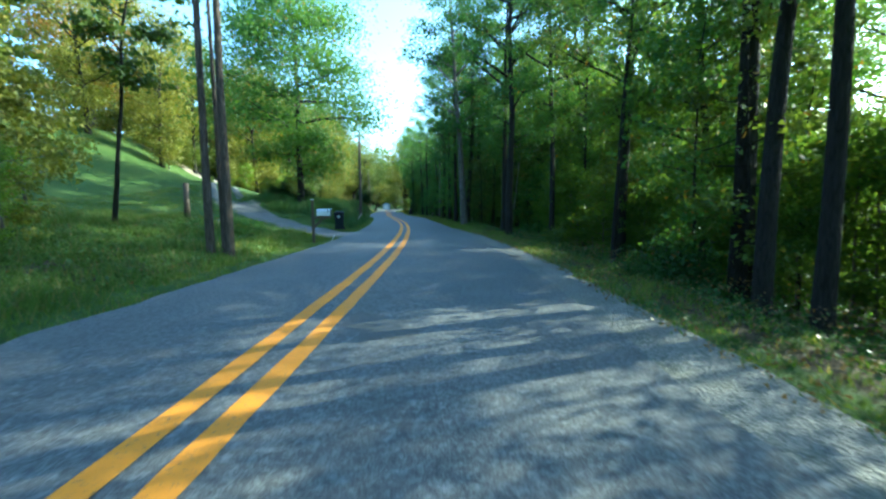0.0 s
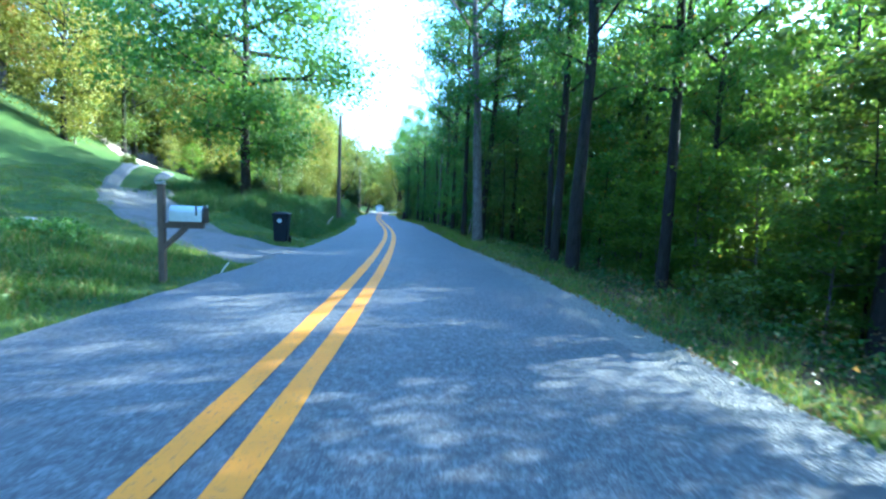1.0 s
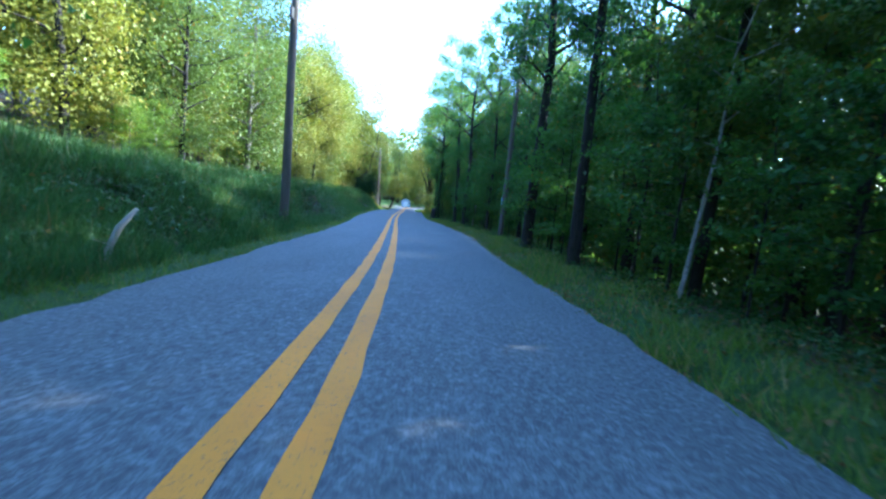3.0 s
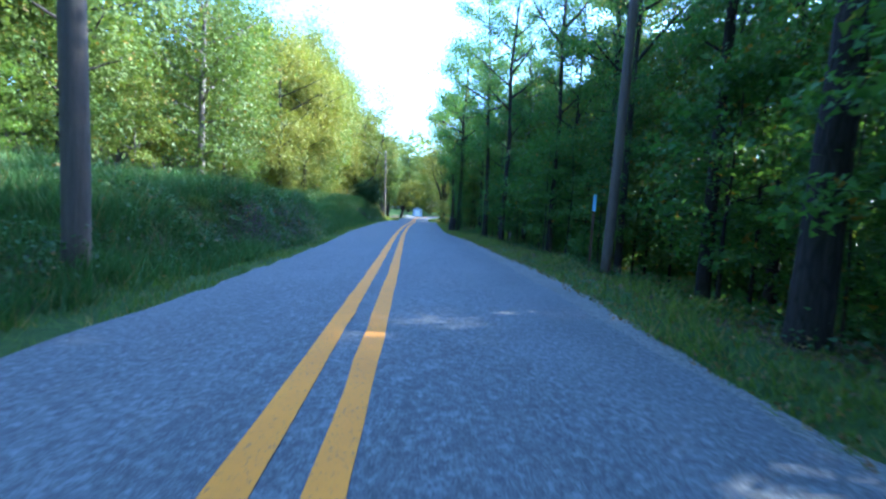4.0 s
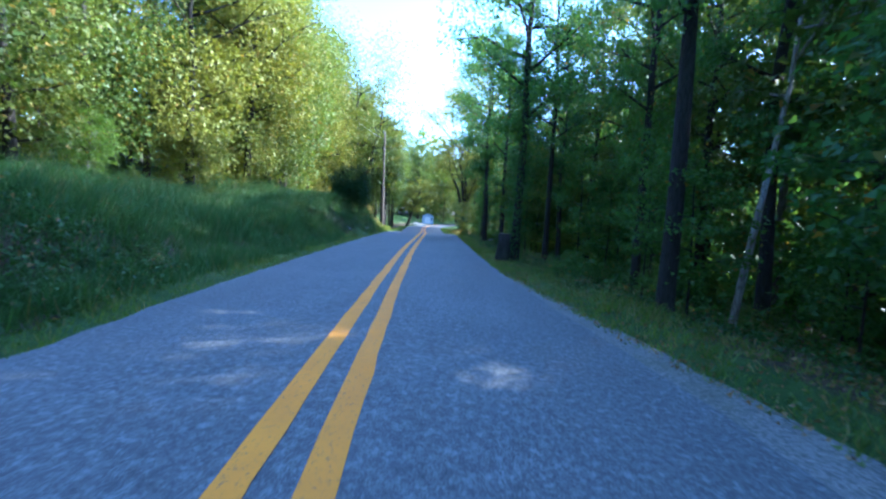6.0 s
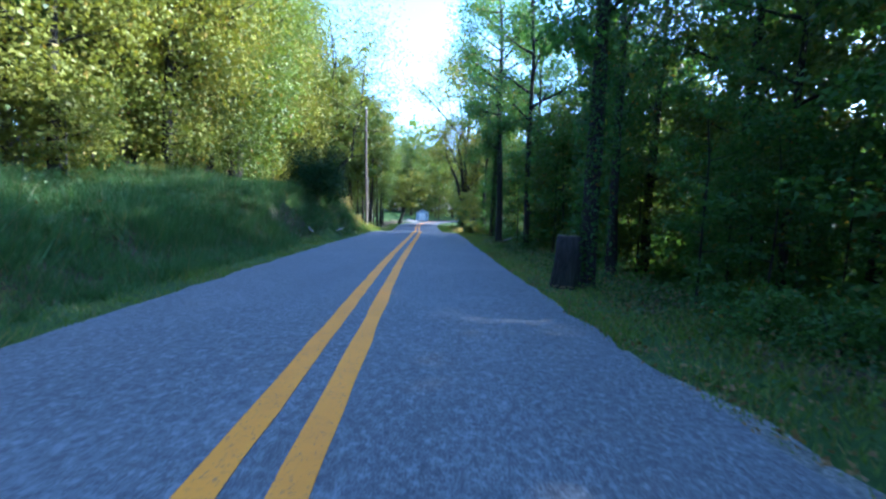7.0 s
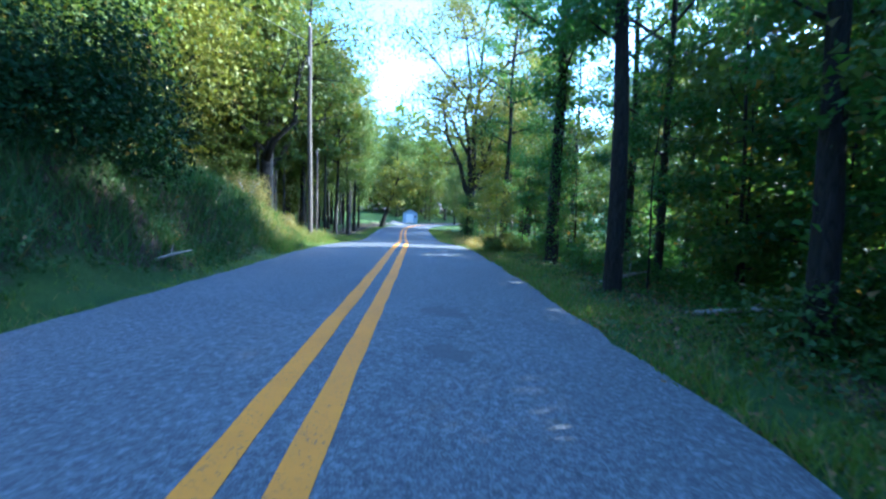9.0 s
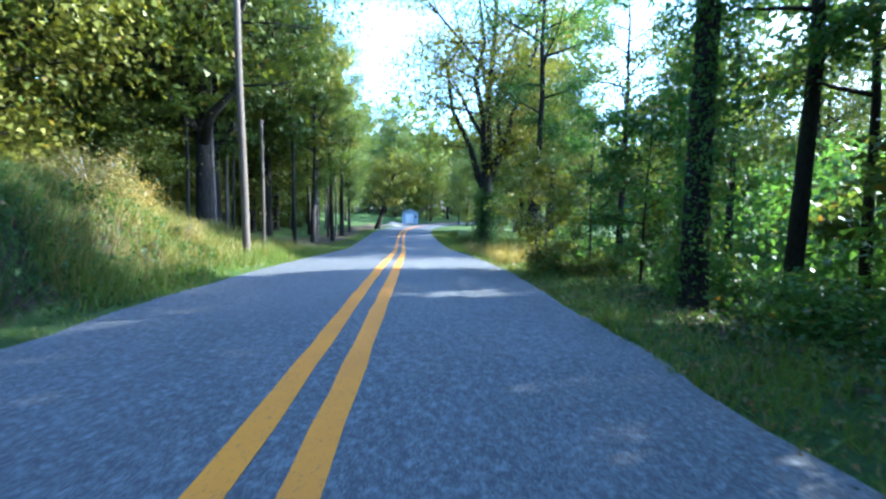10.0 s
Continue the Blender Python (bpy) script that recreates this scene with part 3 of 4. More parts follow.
bare_tall = Kind([make_tree("tall_slim_tree", 140 + i, 19, 0.15, 8.5, 3.0, 6000, 0.14, LEAF_MID, BARK_BROWN, 13, label="tall slim tree with bare lower trunk on the roadside slope") for i in range(1)])
pale_thin = Kind([make_tree("thin_tree", 150, 10, 0.07, 3.5, 1.8, 2600, 0.12, LEAF_MID, BARK_PALE, 10, lean=0.1, label="thin pale-barked tree leaning at the wood's edge")])
rust_tree = Kind([make_tree("broadleaf_tree", 36, 12, 0.18, 2.0, 3.2, 13000, 0.11, LEAF_RUST, BARK_GREY, 18, label="broadleaf tree with rust-orange turning leaves")])
sapling = Kind([make_tree("sapling", 40 + i, 5.5 + i, 0.045, 0.8, 1.7, 3600, 0.075, (LEAF_DEEP, LEAF_MID, LEAF_DEEP)[i], BARK_DARK, 12, label="slender woodland sapling with drooping green leaves", category="sapling", rise=0.25) for i in range(3)])
shrub = Kind([make_bush("shrub", 50 + i, 1.15, 1.5, 2500, 0.075, (LEAF_DEEP, LEAF_MID, WEED)[i], "leafy green roadside shrub") for i in range(3)])
thin_tree = Kind([make_tree("thin_tree", 60 + i, 11 + i, 0.085, 4.5, 1.9, 3400, 0.13, (LEAF_MID, LEAF_LIGHT)[i], (BARK_DARK, BARK_GREY)[i], 11, label="thin straight young tree with high leafy crown", category="tree") for i in range(2)])

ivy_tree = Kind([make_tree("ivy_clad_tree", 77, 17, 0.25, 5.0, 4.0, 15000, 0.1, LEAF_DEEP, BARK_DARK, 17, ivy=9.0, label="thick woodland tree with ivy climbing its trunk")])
rs = np.random.RandomState(7)
taken = []


def free(x, y, gap):
    return all((x - a) ** 2 + (y - b) ** 2 > gap * gap for a, b in taken)


# trees close along the right-hand verge
for x, y, s, lean_to, what in (
    (5.3, 7.8, 0.8, 0, 0), (4.75, 6.5, 0.7, 0, 0), (4.9, 5.6, 0.68, 0, 0), (6.2, 5.6, 0.9, 0, 0), (4.8, 12.6, 0.4, 2, 0),
    (4.5, 19.0, 0.7, 0, 0), (2.7, 21.7, 0.55, -1, 0), (2.75, 20.1, 0.7, 0, 0), (3.4, 25.4, 0.6, 0, 0), (6.4, 20.5, 0.7, 0, 0),
    (0.95, 28.2, 0.9, 2, 1), (1.25, 30.0, 0.85, 5, 0), (0.45, 31.0, 1.0, 0, 0), (3.6, 35.6, 0.8, 0, 0), (4.9, 31.5, 0.8, 0, 0),
    (0.0, 38.3, 1.05, 0, 0), (-0.6, 42.3, 1.05, 0, 0), (1.5, 35.9, 0.5, -3, 0), (-0.1, 45.4, 0.85, 0, 0), (2.6, 40.0, 0.85, 0, 0), (3.2, 44.0, 0.95, 0, 0), (2.6, 48.0, 1.0, 0, 0), (-1.6, 53.2, 0.55, 0, 0), (0.7, 54.3, 0.8, 0, 0), (-0.2, 57.2, 0.85, 0, 0), (-3.1, 58.2, 0.75, 0, 0), (-3.9, 62.0, 0.75, 0, 0), (-3.0, 66.5, 0.9, 0, 0), (-1.6, 63.4, 0.8, 0, 0),
    (-6.0, 70.8, 0.72, -1, 2), (-4.4, 75.0, 1.05, 0, 0), (-6.4, 80.7, 0.8, 0, 0), (-7.5, 84.2, 0.85, 0, 0), (-5.4, 87.4, 0.9, 0, 0), (-7.8, 89.4, 1.1, 0, 2), (-8.7, 101.6, 0.9, 0, 0),
):
    m = at(x, y, rs.uniform(0, 360), s, leanx=lean_to, tall=max(s, 0.85))
    if what == 2:
        ivy_tree.set(m, "woodland trees right of the road")
        taken.append((x, y))
        continue
    if y < 13:
        tall_deep.set(m, "woodland trees right of the road", pick=3)
        taken.append((x, y))
        continue
    tall_deep.set(m, "woodland trees right of the road", "tall grey-barked woodland tree at the grass verge" if what else "", pick=1 if what else (0, 2, 3)[len(taken) % 3])
    taken.append((x, y))

# woodland behind them: the edge at random, then closing rows
tries = 0
while tries < 1100:
    tries += 1
    y, e = rs.uniform(-24, 132), rs.uniform(3.0, 8.5)
    x = float(centre(y) + half_right(y) + e)
    w = y - 0.404 * (x + 13.5)                      # along the sun's slant
    if 91.0 < w < 112.0 or (45.5 < y < 50.5 and e < 3.4) or (y > 90 and e < lerp(y, [90, 101, 104, 132], [3, 6.5, 8, 9])) or (y < 20 and e > 7.5) or not free(x, y, 3.2):
        continue
    taken.append((x, y))
    kind = back_deep if y < -5 or y > 108 else maple if y < 27 and rs.rand() < 0.75 else tall_deep if rs.rand() < lerp(y, [28, 36], [0.15, 0.65]) else tall_mid
    kind.set(at(x, y, rs.uniform(0, 360), rs.uniform(0.8, 1.1) * lerp(y, [38, 50], [1.15, 0.92])), "woodland trees right of the road", pick=(0, 2, 3)[len(taken) % 3] if kind is tall_deep else None)
for e0, gap in ((9.8, 2.4), (13.5, 2.5), (18.0, 3.0)):
    for y0 in np.arange(-24, 134, gap):
        y, e = y0 + rs.uniform(-0.7, 0.7), e0 + rs.uniform(-1.4, 1.4)
        x = float(centre(y) + half_right(y) + e)
        w = y - 0.404 * (x + 13.5)
        slot = 91.0 < w < 112.0
        if (slot and e < 21) or w < 12 or (w > 74 and e0 > 14) or y < -12 or (w > 103 and e0 > 12):
            continue
        low = 0.5 if slot else 0.56 if w > 74 and e0 > 10 else lerp(w, [4, 16, 26, 60], [0.55, 0.58, 0.66, 0.7])
        (maple if w < 9 else back_deep).set(at(x, y, rs.uniform(0, 360), rs.uniform(0.9, 1.08) * low), "woodland trees right of the road")

for y0 in np.arange(1.0, 25.0, 2.7):                # a low second row behind the first, sunlit stretch, added to shade the road
    y, e = y0 + rs.uniform(-0.4, 0.4), rs.uniform(8.0, 9.2)
    maple.set(at(float(centre(y) + half_right(y) + e), y, rs.uniform(0, 360), rs.uniform(0.5, 0.58)), "woodland trees right of the road")
for i in range(66):
    y, e = rs.uniform(-6, 90), rs.uniform(2.4, 11)
    if 43 < y < 51 and e < 3.2:
        continue
    sapling.set(at(float(centre(y) + half_right(y) + e), y, rs.uniform(0, 360), rs.uniform(0.6, 1.2)), "saplings under the woodland trees")
for i in range(80):
    y, e = rs.uniform(-6, 90), rs.uniform(2.2, 9)
    if 43 < y < 51 and e < 2.8:
        continue
    shrub.set(at(float(centre(y) + half_right(y) + e), y, rs.uniform(0, 360), rs.uniform(0.4, 1.0)), "shrubs at the woodland edge")
for i in range(22):
    y, e = 33 + i * 1.45 + rs.uniform(-0.5, 0.5), rs.uniform(1.9, 2.9)
    if abs(y - 48) > 2.3:
        sapling.set(at(float(centre(y) + half_right(y) + e + lerp(y, [38, 47, 58, 66], [0, 0.5, 0.5, 0])), y, rs.uniform(0, 360), rs.uniform(0.6, 1.0)), "saplings under the woodland trees", pick=(0, 2)[i % 2])
for i in range(16):
    y, e = rs.uniform(70, 84), rs.uniform(3.0, 9.0)
    (shrub if i % 2 else sapling).set(at(float(centre(y) + half_right(y) + e), y, rs.uniform(0, 360), rs.uniform(0.7, 1.1)), "undergrowth beside the stump")
for i in range(20):
    y = rs.uniform(80, 93)
    shrub.set(at(float(centre(y) + half_right(y)) + rs.uniform(3.2, 9), y, rs.uniform(0, 360), rs.uniform(0.6, 1.0)), "shrubs at the woodland edge")
for x, y, s in ((-7.2, 87.8, 1.0), (-6.2, 88.8, 1.2), (-5.2, 87.2, 1.1), (-6.8, 91.2, 1.2), (-4.2, 88.8, 1.3), (-5.6, 90.6, 1.3), (-3.2, 87.4, 1.2), (-4.0, 85.6, 1.1), (-5.0, 84.6, 1.0), (-2.4, 86.0, 1.3)):
    shrub.set(at(x, y, rs.uniform(0, 360), s), "shrubs at the woodland edge", pick=0)
for i in range(16):
    y = rs.uniform(78, 92)
    sapling.set(at(float(centre(y) + half_right(y)) + rs.uniform(3.0, 12), y, rs.uniform(0, 360), rs.uniform(0.8, 1.2)), "saplings under the woodland trees")
cl = []
for i in range(1900):
    y, e = rs.uniform(-8, 108), rs.uniform(7, 24)
    x = float(centre(y) + half_right(y) + e)
    w = y - 0.404 * (x + 13.5)
    if 92 < w < 99 and e < 13 or w < 12 and rs.rand() < 0.6:
        continue
    cl.append(rs.normal(size=(4, 3)) * (0.7, 0.7, 0.5) + (x, y, float(land(x, y)) + 0.3 + rs.uniform(0, 1) ** 1.6 * lerp(e, [7, 14, 24], [2.2, 4.2, 6.0])))
tagged(part("understory", leaf_cloud("understory", np.concatenate(cl), (0.42, 0.42, 0.32), 22, 0.15, rs), LEAF_DEEP), "dense dark green understory beneath the woodland trees", "undergrowth", kind="stuff")
cl = []
for i in range(1500):
    y, e = rs.uniform(-45, 118), rs.uniform(20, 54)
    x = float(centre(y) + half_right(y) + e)
    cl.append(rs.normal(size=(3, 3)) * (1.2, 1.2, 1.2) + (x, y, float(land(x, y)) + rs.uniform(0.1, 1) ** 1.5 * lerp(y, [20, 40, 70, 82], [3.5, 7.5, 7.5, 4.5])))
tagged(part("deep_woods", leaf_cloud("deep_woods", np.concatenate(cl), (0.9, 0.9, 0.6), 26, 0.4, rs), LEAF_DEEP), "dense dark green woods behind the roadside trees", "woods", kind="stuff")

# left: yard trees, bank and hillside
for x, y, s in ((-6.2, 10.95, 0.7), (-5.98, 11.2, 0.6), (-5.78, 11.1, 1.05)):
    bare_tall.set(at(x, y, rs.uniform(0, 360), s, tall=1.0), "clump of slim trees by the yard")
    taken.append((x, y))
# extra maples added inside the right-hand wood to stop sun patches on the road
for x, y, s in ((7.4, 30.7, 0.75), (9.6, 31.7, 0.8), (7.2, 12.2, 0.7), (9.2, 12.7, 0.8), (8.3, 17.0, 0.75)):
    maple.set(at(x, y, rs.uniform(0, 360), s), "woodland trees right of the road")
for x, y, s in ((4.2, 29.4, 0.9), (-2.5, 62.7, 1.0), (0.95, 35.2, 0.6), (6.8, 29.2, 0.7), (2.0, 40.2, 0.6)):
    pale_thin.set(at(x, y, rs.uniform(-40, 40), s), "pale thin trees at the wood's edge")
make_spread = make_tree("yard_tree", 71, 16.5, 0.25, 2.8, 6.2, 44000, 0.115, LEAF_DEEP, BARK_DARK, 24, rise=0.14, label="broad-crowned green tree standing on the grass bank", top_w=0.35)
make_spread.matrix_basis = at(-10.9, 31.6, 40)
taken.append((-10.9, 31.6))
for x, y, s, tip in ((-11.4, 14.4, 0.95, 9), (-13.5, 10.0, 0.9, -3), (-9.8, 8.9, 0.85, -2), (-16.0, 13.0, 1.0, 4)):
    thin_tree.set(at(x, y, 0, s, leanx=tip), "slender trees in the yard", pick=0)
    taken.append((x, y))

# hillside woods left of the road
tries = 0
while tries < 2600:
    tries += 1
    y, d = rs.uniform(-22, 128), rs.uniform(5.5, 40)
    x = float(centre(y) - half_left(y) - d)
    open_yard = 12 < y < 47 and d < lerp(y, [12, 30, 36, 47], [30, 25, 16, 10])
    meadow = 38 < y < 92 and d < lerp(y, [38, 46, 56, 64, 78, 92], [14, 10, 10, 9, 8.5, 7.5])
    old_room = 90 < y < 102 and d < 8.5
    if open_yard or meadow or old_room or (y < 14 and d < 9) or (y > 97 and d < 3.2) or not free(x, y, 3.3 + 0.04 * d):
        continue
    taken.append((x, y))
    edge = 7 + lerp(y, [10, 12, 30, 36, 47, 92], [9, 30, 25, 16, 10, 8])
    kind = back_lit if d > edge else lit_tree if rs.rand() < (0.4 if 73 < y < 90 else 0.95) else tall_deep
    kind.set(at(x, y, rs.uniform(0, 360), rs.uniform(0.7, 1.15)), "hillside trees left of the road", pick=(0, 2, 3)[len(taken) % 3] if kind is tall_deep else None)
for x, y, s in ((-23.6, 84.5, 1.1), (-25.2, 89.0, 1.2), (-24.8, 93.4, 1.1), (-27.2, 96.8, 1.25), (-22.3, 79.8, 1.05), (-26.2, 101.5, 1.2), (-24.2, 106.5, 1.2), (-29.5, 91.5, 1.25), (-22.5, 75.0, 1.05)):
    lit_tree.set(at(x, y, rs.uniform(0, 360), s), "hillside trees left of the road")
for x, y in ((-28.8, 84.5), (-36, 44)):
    rust_tree.set(at(x, y, rs.uniform(0, 360), 1.35), "hillside trees left of the road")
lit_sapling = Kind([make_tree("sapling", 46 + i, 5.0 + i, 0.05, 0.5, 1.8, 4200, 0.085, (LEAF_LIGHT, LEAF_MAPLE)[i], BARK_GREY, 14, label="young broadleaf tree with bright yellow-green leaves", category="sapling", rise=0.3) for i in range(2)])
for i in range(46):
    y = rs.uniform(34, 124)
    d = lerp(y, [34, 38, 46, 56, 64, 78, 92, 124], [17, 14, 10, 10, 9, 8.5, 7.5, 7.5]) + rs.uniform(-1.0, 3.0)
    lit_sapling.set(at(float(centre(y) - half_left(y) - d), y, rs.uniform(0, 360), rs.uniform(0.5, 1.1)), "young trees along the wood's edge")
for x, y, s in ((-10.2, 9.6, 0.95), (-8.6, 7.7, 0.8), (-11.5, 6.6, 1.0), (-12.5, 10.5, 1.1), (-14.5, 14.5, 1.2), (-14.0, 33.0, 0.55), (-12.5, 33.5, 0.5)):
    lit_sapling.set(at(x, y, rs.uniform(0, 360), s), "young trees in the yard")
for i in range(30):
    y, e = rs.uniform(-2, 24), rs.uniform(5.0, 13.0)
    lit_sapling.set(at(float(centre(y) + half_right(y) + e), y, rs.uniform(0, 360), rs.uniform(0.8, 1.4)), "young trees at the edge of the woods", "young broadleaf tree with spreading green branches at the wood's edge", pick=1)
for i in range(22):
    y, e = 7 + i * 0.85 + rs.uniform(-0.4, 0.4), rs.uniform(4.5, 7.0)
    lit_sapling.set(at(float(centre(y) + half_right(y) + e), y, rs.uniform(0, 360), rs.uniform(1.0, 1.35)), "young trees at the edge of the woods", "young broadleaf tree with spreading green branches at the wood's edge", pick=1)
for i in range(15):
    y, e = 9.5 + i * 0.9 + rs.uniform(-0.4, 0.4), rs.uniform(4.5, 8.0)
    lit_sapling.set(at(float(centre(y) + half_right(y) + e), y, rs.uniform(0, 360), rs.uniform(0.8, 1.35)), "young trees at the edge of the woods", "young broadleaf tree with spreading green branches at the wood's edge", pick=1)
light_shrub = Kind([make_bush("shrub", 56 + i, 1.2, 1.3, 2400, 0.08, (LEAF_MID, LEAF_LIGHT)[i], "leafy shrub at the edge of the trees") for i in range(2)])
for i in range(44):
    y = rs.uniform(36, 124)
    d = lerp(y, [34, 38, 46, 56, 64, 78, 92, 124], [16, 12, 9, 9, 8, 7.5, 6.5, 6.5]) + rs.uniform(-0.8, 1.5)
    light_shrub.set(at(float(centre(y) - half_left(y) - d), y, rs.uniform(0, 360), rs.uniform(0.45, 1.0)), "shrubs at the foot of the hillside trees")

clump = Kind([make_bush("weed_clump", 170 + i, 0.75, 0.75, 1700, 0.038, (WEED, GRASS, LEAF_MID)[i], "lush mounded weed clump on the grassy bank", "weeds") for i in range(3)])
for i in range(140):
    y = rs.uniform(28, 88) if i < 100 else rs.uniform(58, 84)
    d = rs.uniform(2.2, 9) if i % 3 else rs.uniform(1.4, 3)
    clump.set(at(float(centre(y) - half_left(y) - d), y, rs.uniform(0, 360), rs.uniform(0.4, 1.15), tall=rs.uniform(0.35, 0.95)), "weed clumps on the bank")
for i in range(46):
    y = rs.uniform(2, 92)
    clump.set(at(float(centre(y) + half_right(y)) + rs.uniform(1.2, 2.4), y, rs.uniform(0, 360), rs.uniform(0.3, 0.6), tall=rs.uniform(0.25, 0.6)), "weed clumps on the wooded verge", "leafy weed clump at the wooded verge")

# the dark cedar bush on the bank, low junipers in the yard
cedar = Kind([make_bush("cedar_bush", 58, 2.0, 2.6, 22000, 0.055, LEAF_CEDAR, "dark dense evergreen bush on the grass bank")])
cedar.set(at(-16.4, 82.2, 0, 0.74, tall=0.85))
cedar.set(at(-11.6, 33.6, 60, 0.75, tall=0.6), label="dark rounded bush beneath a yard tree")
cedar.set(at(-12.8, 32.4, 60, 0.6, tall=0.5), label="dark rounded bush beneath a yard tree")
juniper = Kind([make_bush("juniper", 59, 1.2, 0.45, 3000, 0.065, LEAF_DEEP, "low spreading juniper in the lawn")])
for x, y, s in ((-9.0, 18.2, 0.8), (-10.2, 17.4, 0.7), (-8.0, 17.6, 0.45)):
    juniper.set(at(x, y, rs.uniform(0, 360), s), "junipers in the lawn")

for x, y, s in ((-9.4, 93.3, 0.75), (-8.3, 93.5, 0.85), (-7.4, 92.6, 0.9), (-6.2, 93.6, 0.95)):
    (lit_sapling if s < 0.8 else sapling).set(at(x, y, rs.uniform(0, 360), s), "young trees by the sunlit gap")
for x, y, s in ((-9.5, 92.8, 0.8), (-8.6, 92.6, 0.9), (-7.7, 93.8, 0.9), (-6.4, 92.2, 0.9)):
    light_shrub.set(at(x, y, rs.uniform(0, 360), s), "shrubs by the sunlit gap")
golden = Kind([make_bush("golden_bush", 160 + i, 1.1, 1.15, 5200, 0.035, DRY_GRASS, "dry golden bush on top of the sunlit bank", bark=DEAD_WOOD) for i in range(2)])
for x, y, s in ((-19.3, 88.2, 0.95), (-18.0, 89.8, 0.75), (-20.8, 87.4, 0.9), (-17.4, 91.4, 0.6), (-19.2, 91.6, 0.8)):
    golden.set(at(x, y, rs.uniform(0, 360), s), "golden bushes on the bank")

# the old spreading tree, the forked tree and the leaning tree further on
make_tree("old_spreading_tree", 72, 16, 0.28, 4.2, 6.5, 16000, 0.105, LEAF_LIGHT, BARK_DARK, 13, thick=2.4, fork=True, label="old spreading tree with dark twisting limbs on the bank", rise=0.75, widest=0.5).matrix_basis = at(-22.2, 99.2, 200, 1.12)
make_tree("roadside_tree", 73, 17.5, 0.33, 3.6, 5.2, 30000, 0.1, LEAF_LIGHT, BARK_DARK, 11, thick=2.4, fork=True, label="thick dark tree with rising limbs beside the road", rise=1.3, ivy=3.0).matrix_basis = at(-10.75, 105.5, 20)
make_tree("leaning_tree", 74, 7.5, 0.3, 2.4, 3.4, 5000, 0.16, LEAF_LIGHT, BARK_DARK, 11, thick=2.0, lean=0.28, label="leaning dark tree with yellowing leaves by the road bend").matrix_basis = at(-22.6, 130.0, 0)
for y, d, s in ((100.5, 5.0, 1.1), (105, 4.2, 1.15), (109.5, 5.2, 1.1), (114, 4.0, 1.1), (119, 4.6, 1.05), (125, 4.5, 1.0), (106.8, 2.2, 0.95), (112, 1.9, 1.0), (117, 2.0, 0.95), (122.5, 2.2, 0.95)):
    tall_mid.set(at(float(centre(y) - half_left(y)) - d, y, rs.uniform(0, 360), s * 0.78, tall=s), "trees beside the road beyond the bank")
for i in range(22):
    y = 98 + i * 1.35 + rs.uniform(-0.5, 0.5)
    thin_tree.set(at(float(centre(y) - half_left(y)) - rs.uniform(1.8, 6.5), y, rs.uniform(0, 360), rs.uniform(0.8, 1.15)), "row of thin trees beyond the bank")
for x, y, s in ((2.0, 111, 0.8), (-3.5, 119, 0.75), (-9, 127, 0.7), (9, 110, 0.9), (8, 120, 1.0), (-13, 146, 0.8), (-29, 139, 0.9), (-34, 146, 1), (-26, 157, 0.9), (-20, 160, 1.0), (-31, 133, 0.8), (16, 112, 1.0), (0, 134, 0.9)):
    lit_tree.set(at(x, y, rs.uniform(0, 360), s), "trees round the road bend")
for x, y, s in ((-10.2, 103.0, 0.6), (-8.2, 104.0, 0.9), (-12.0, 113.0, 0.9), (-11.8, 117.0, 1.0), (-6.0, 108.0, 1.0), (-13.4, 122, 0.8), (-3.0, 103.5, 0.9), (1.5, 104.5, 1.0)):
    light_shrub.set(at(x, y, rs.uniform(0, 360), s), "shrubs beside the road bend")

for y, e, s in ((104.6, 8.2, 0.95), (106.2, 14.5, 0.95), (108, 20, 1.0), (110.5, 5.5, 0.9), (116, 6.5, 0.95), (121, 5.0, 0.9), (127, 6.0, 0.9), (133, 5.5, 0.8), (139, 6.5, 0.9)):
    tall_mid.set(at(float(centre(y) + half_right(y)) + e, y, rs.uniform(0, 360), s), "trees round the road bend")
for x, y, s in ((-14.5, 151.5, 0.8), (-25.5, 156, 1.15), (-21, 162, 1.3), (-17.5, 168, 1.35), (-29, 163, 1.3), (-14, 176, 1.4), (-8, 184, 1.45), (-33, 155, 1.2), (-23, 171, 1.4), (-3, 192, 1.5)):
    tall_mid.set(at(x, y, rs.uniform(0, 360), s), "trees round the road bend")

# far woods that close the view
cl = []
for i in range(1150):
    x = rs.uniform(-150, 130)
    y = rs.uniform(158, 225) - 0.0015 * x * x
    if abs(x - float(centre(y))) < 7 or y < 140:
        continue
    h = rs.uniform(14, 26)
    cl.append(rs.normal(size=(22, 3)) * (1.7, 1.7, h * 0.22) + (x, y, float(land(x, y)) + h * 0.5))
tagged(part("far_woods", leaf_cloud("far_woods", np.concatenate(cl), (0.8, 0.8, 0.8), 8, 0.66, rs), LEAF_MID), "distant mixed green woods closing the valley", "woods", kind="stuff")


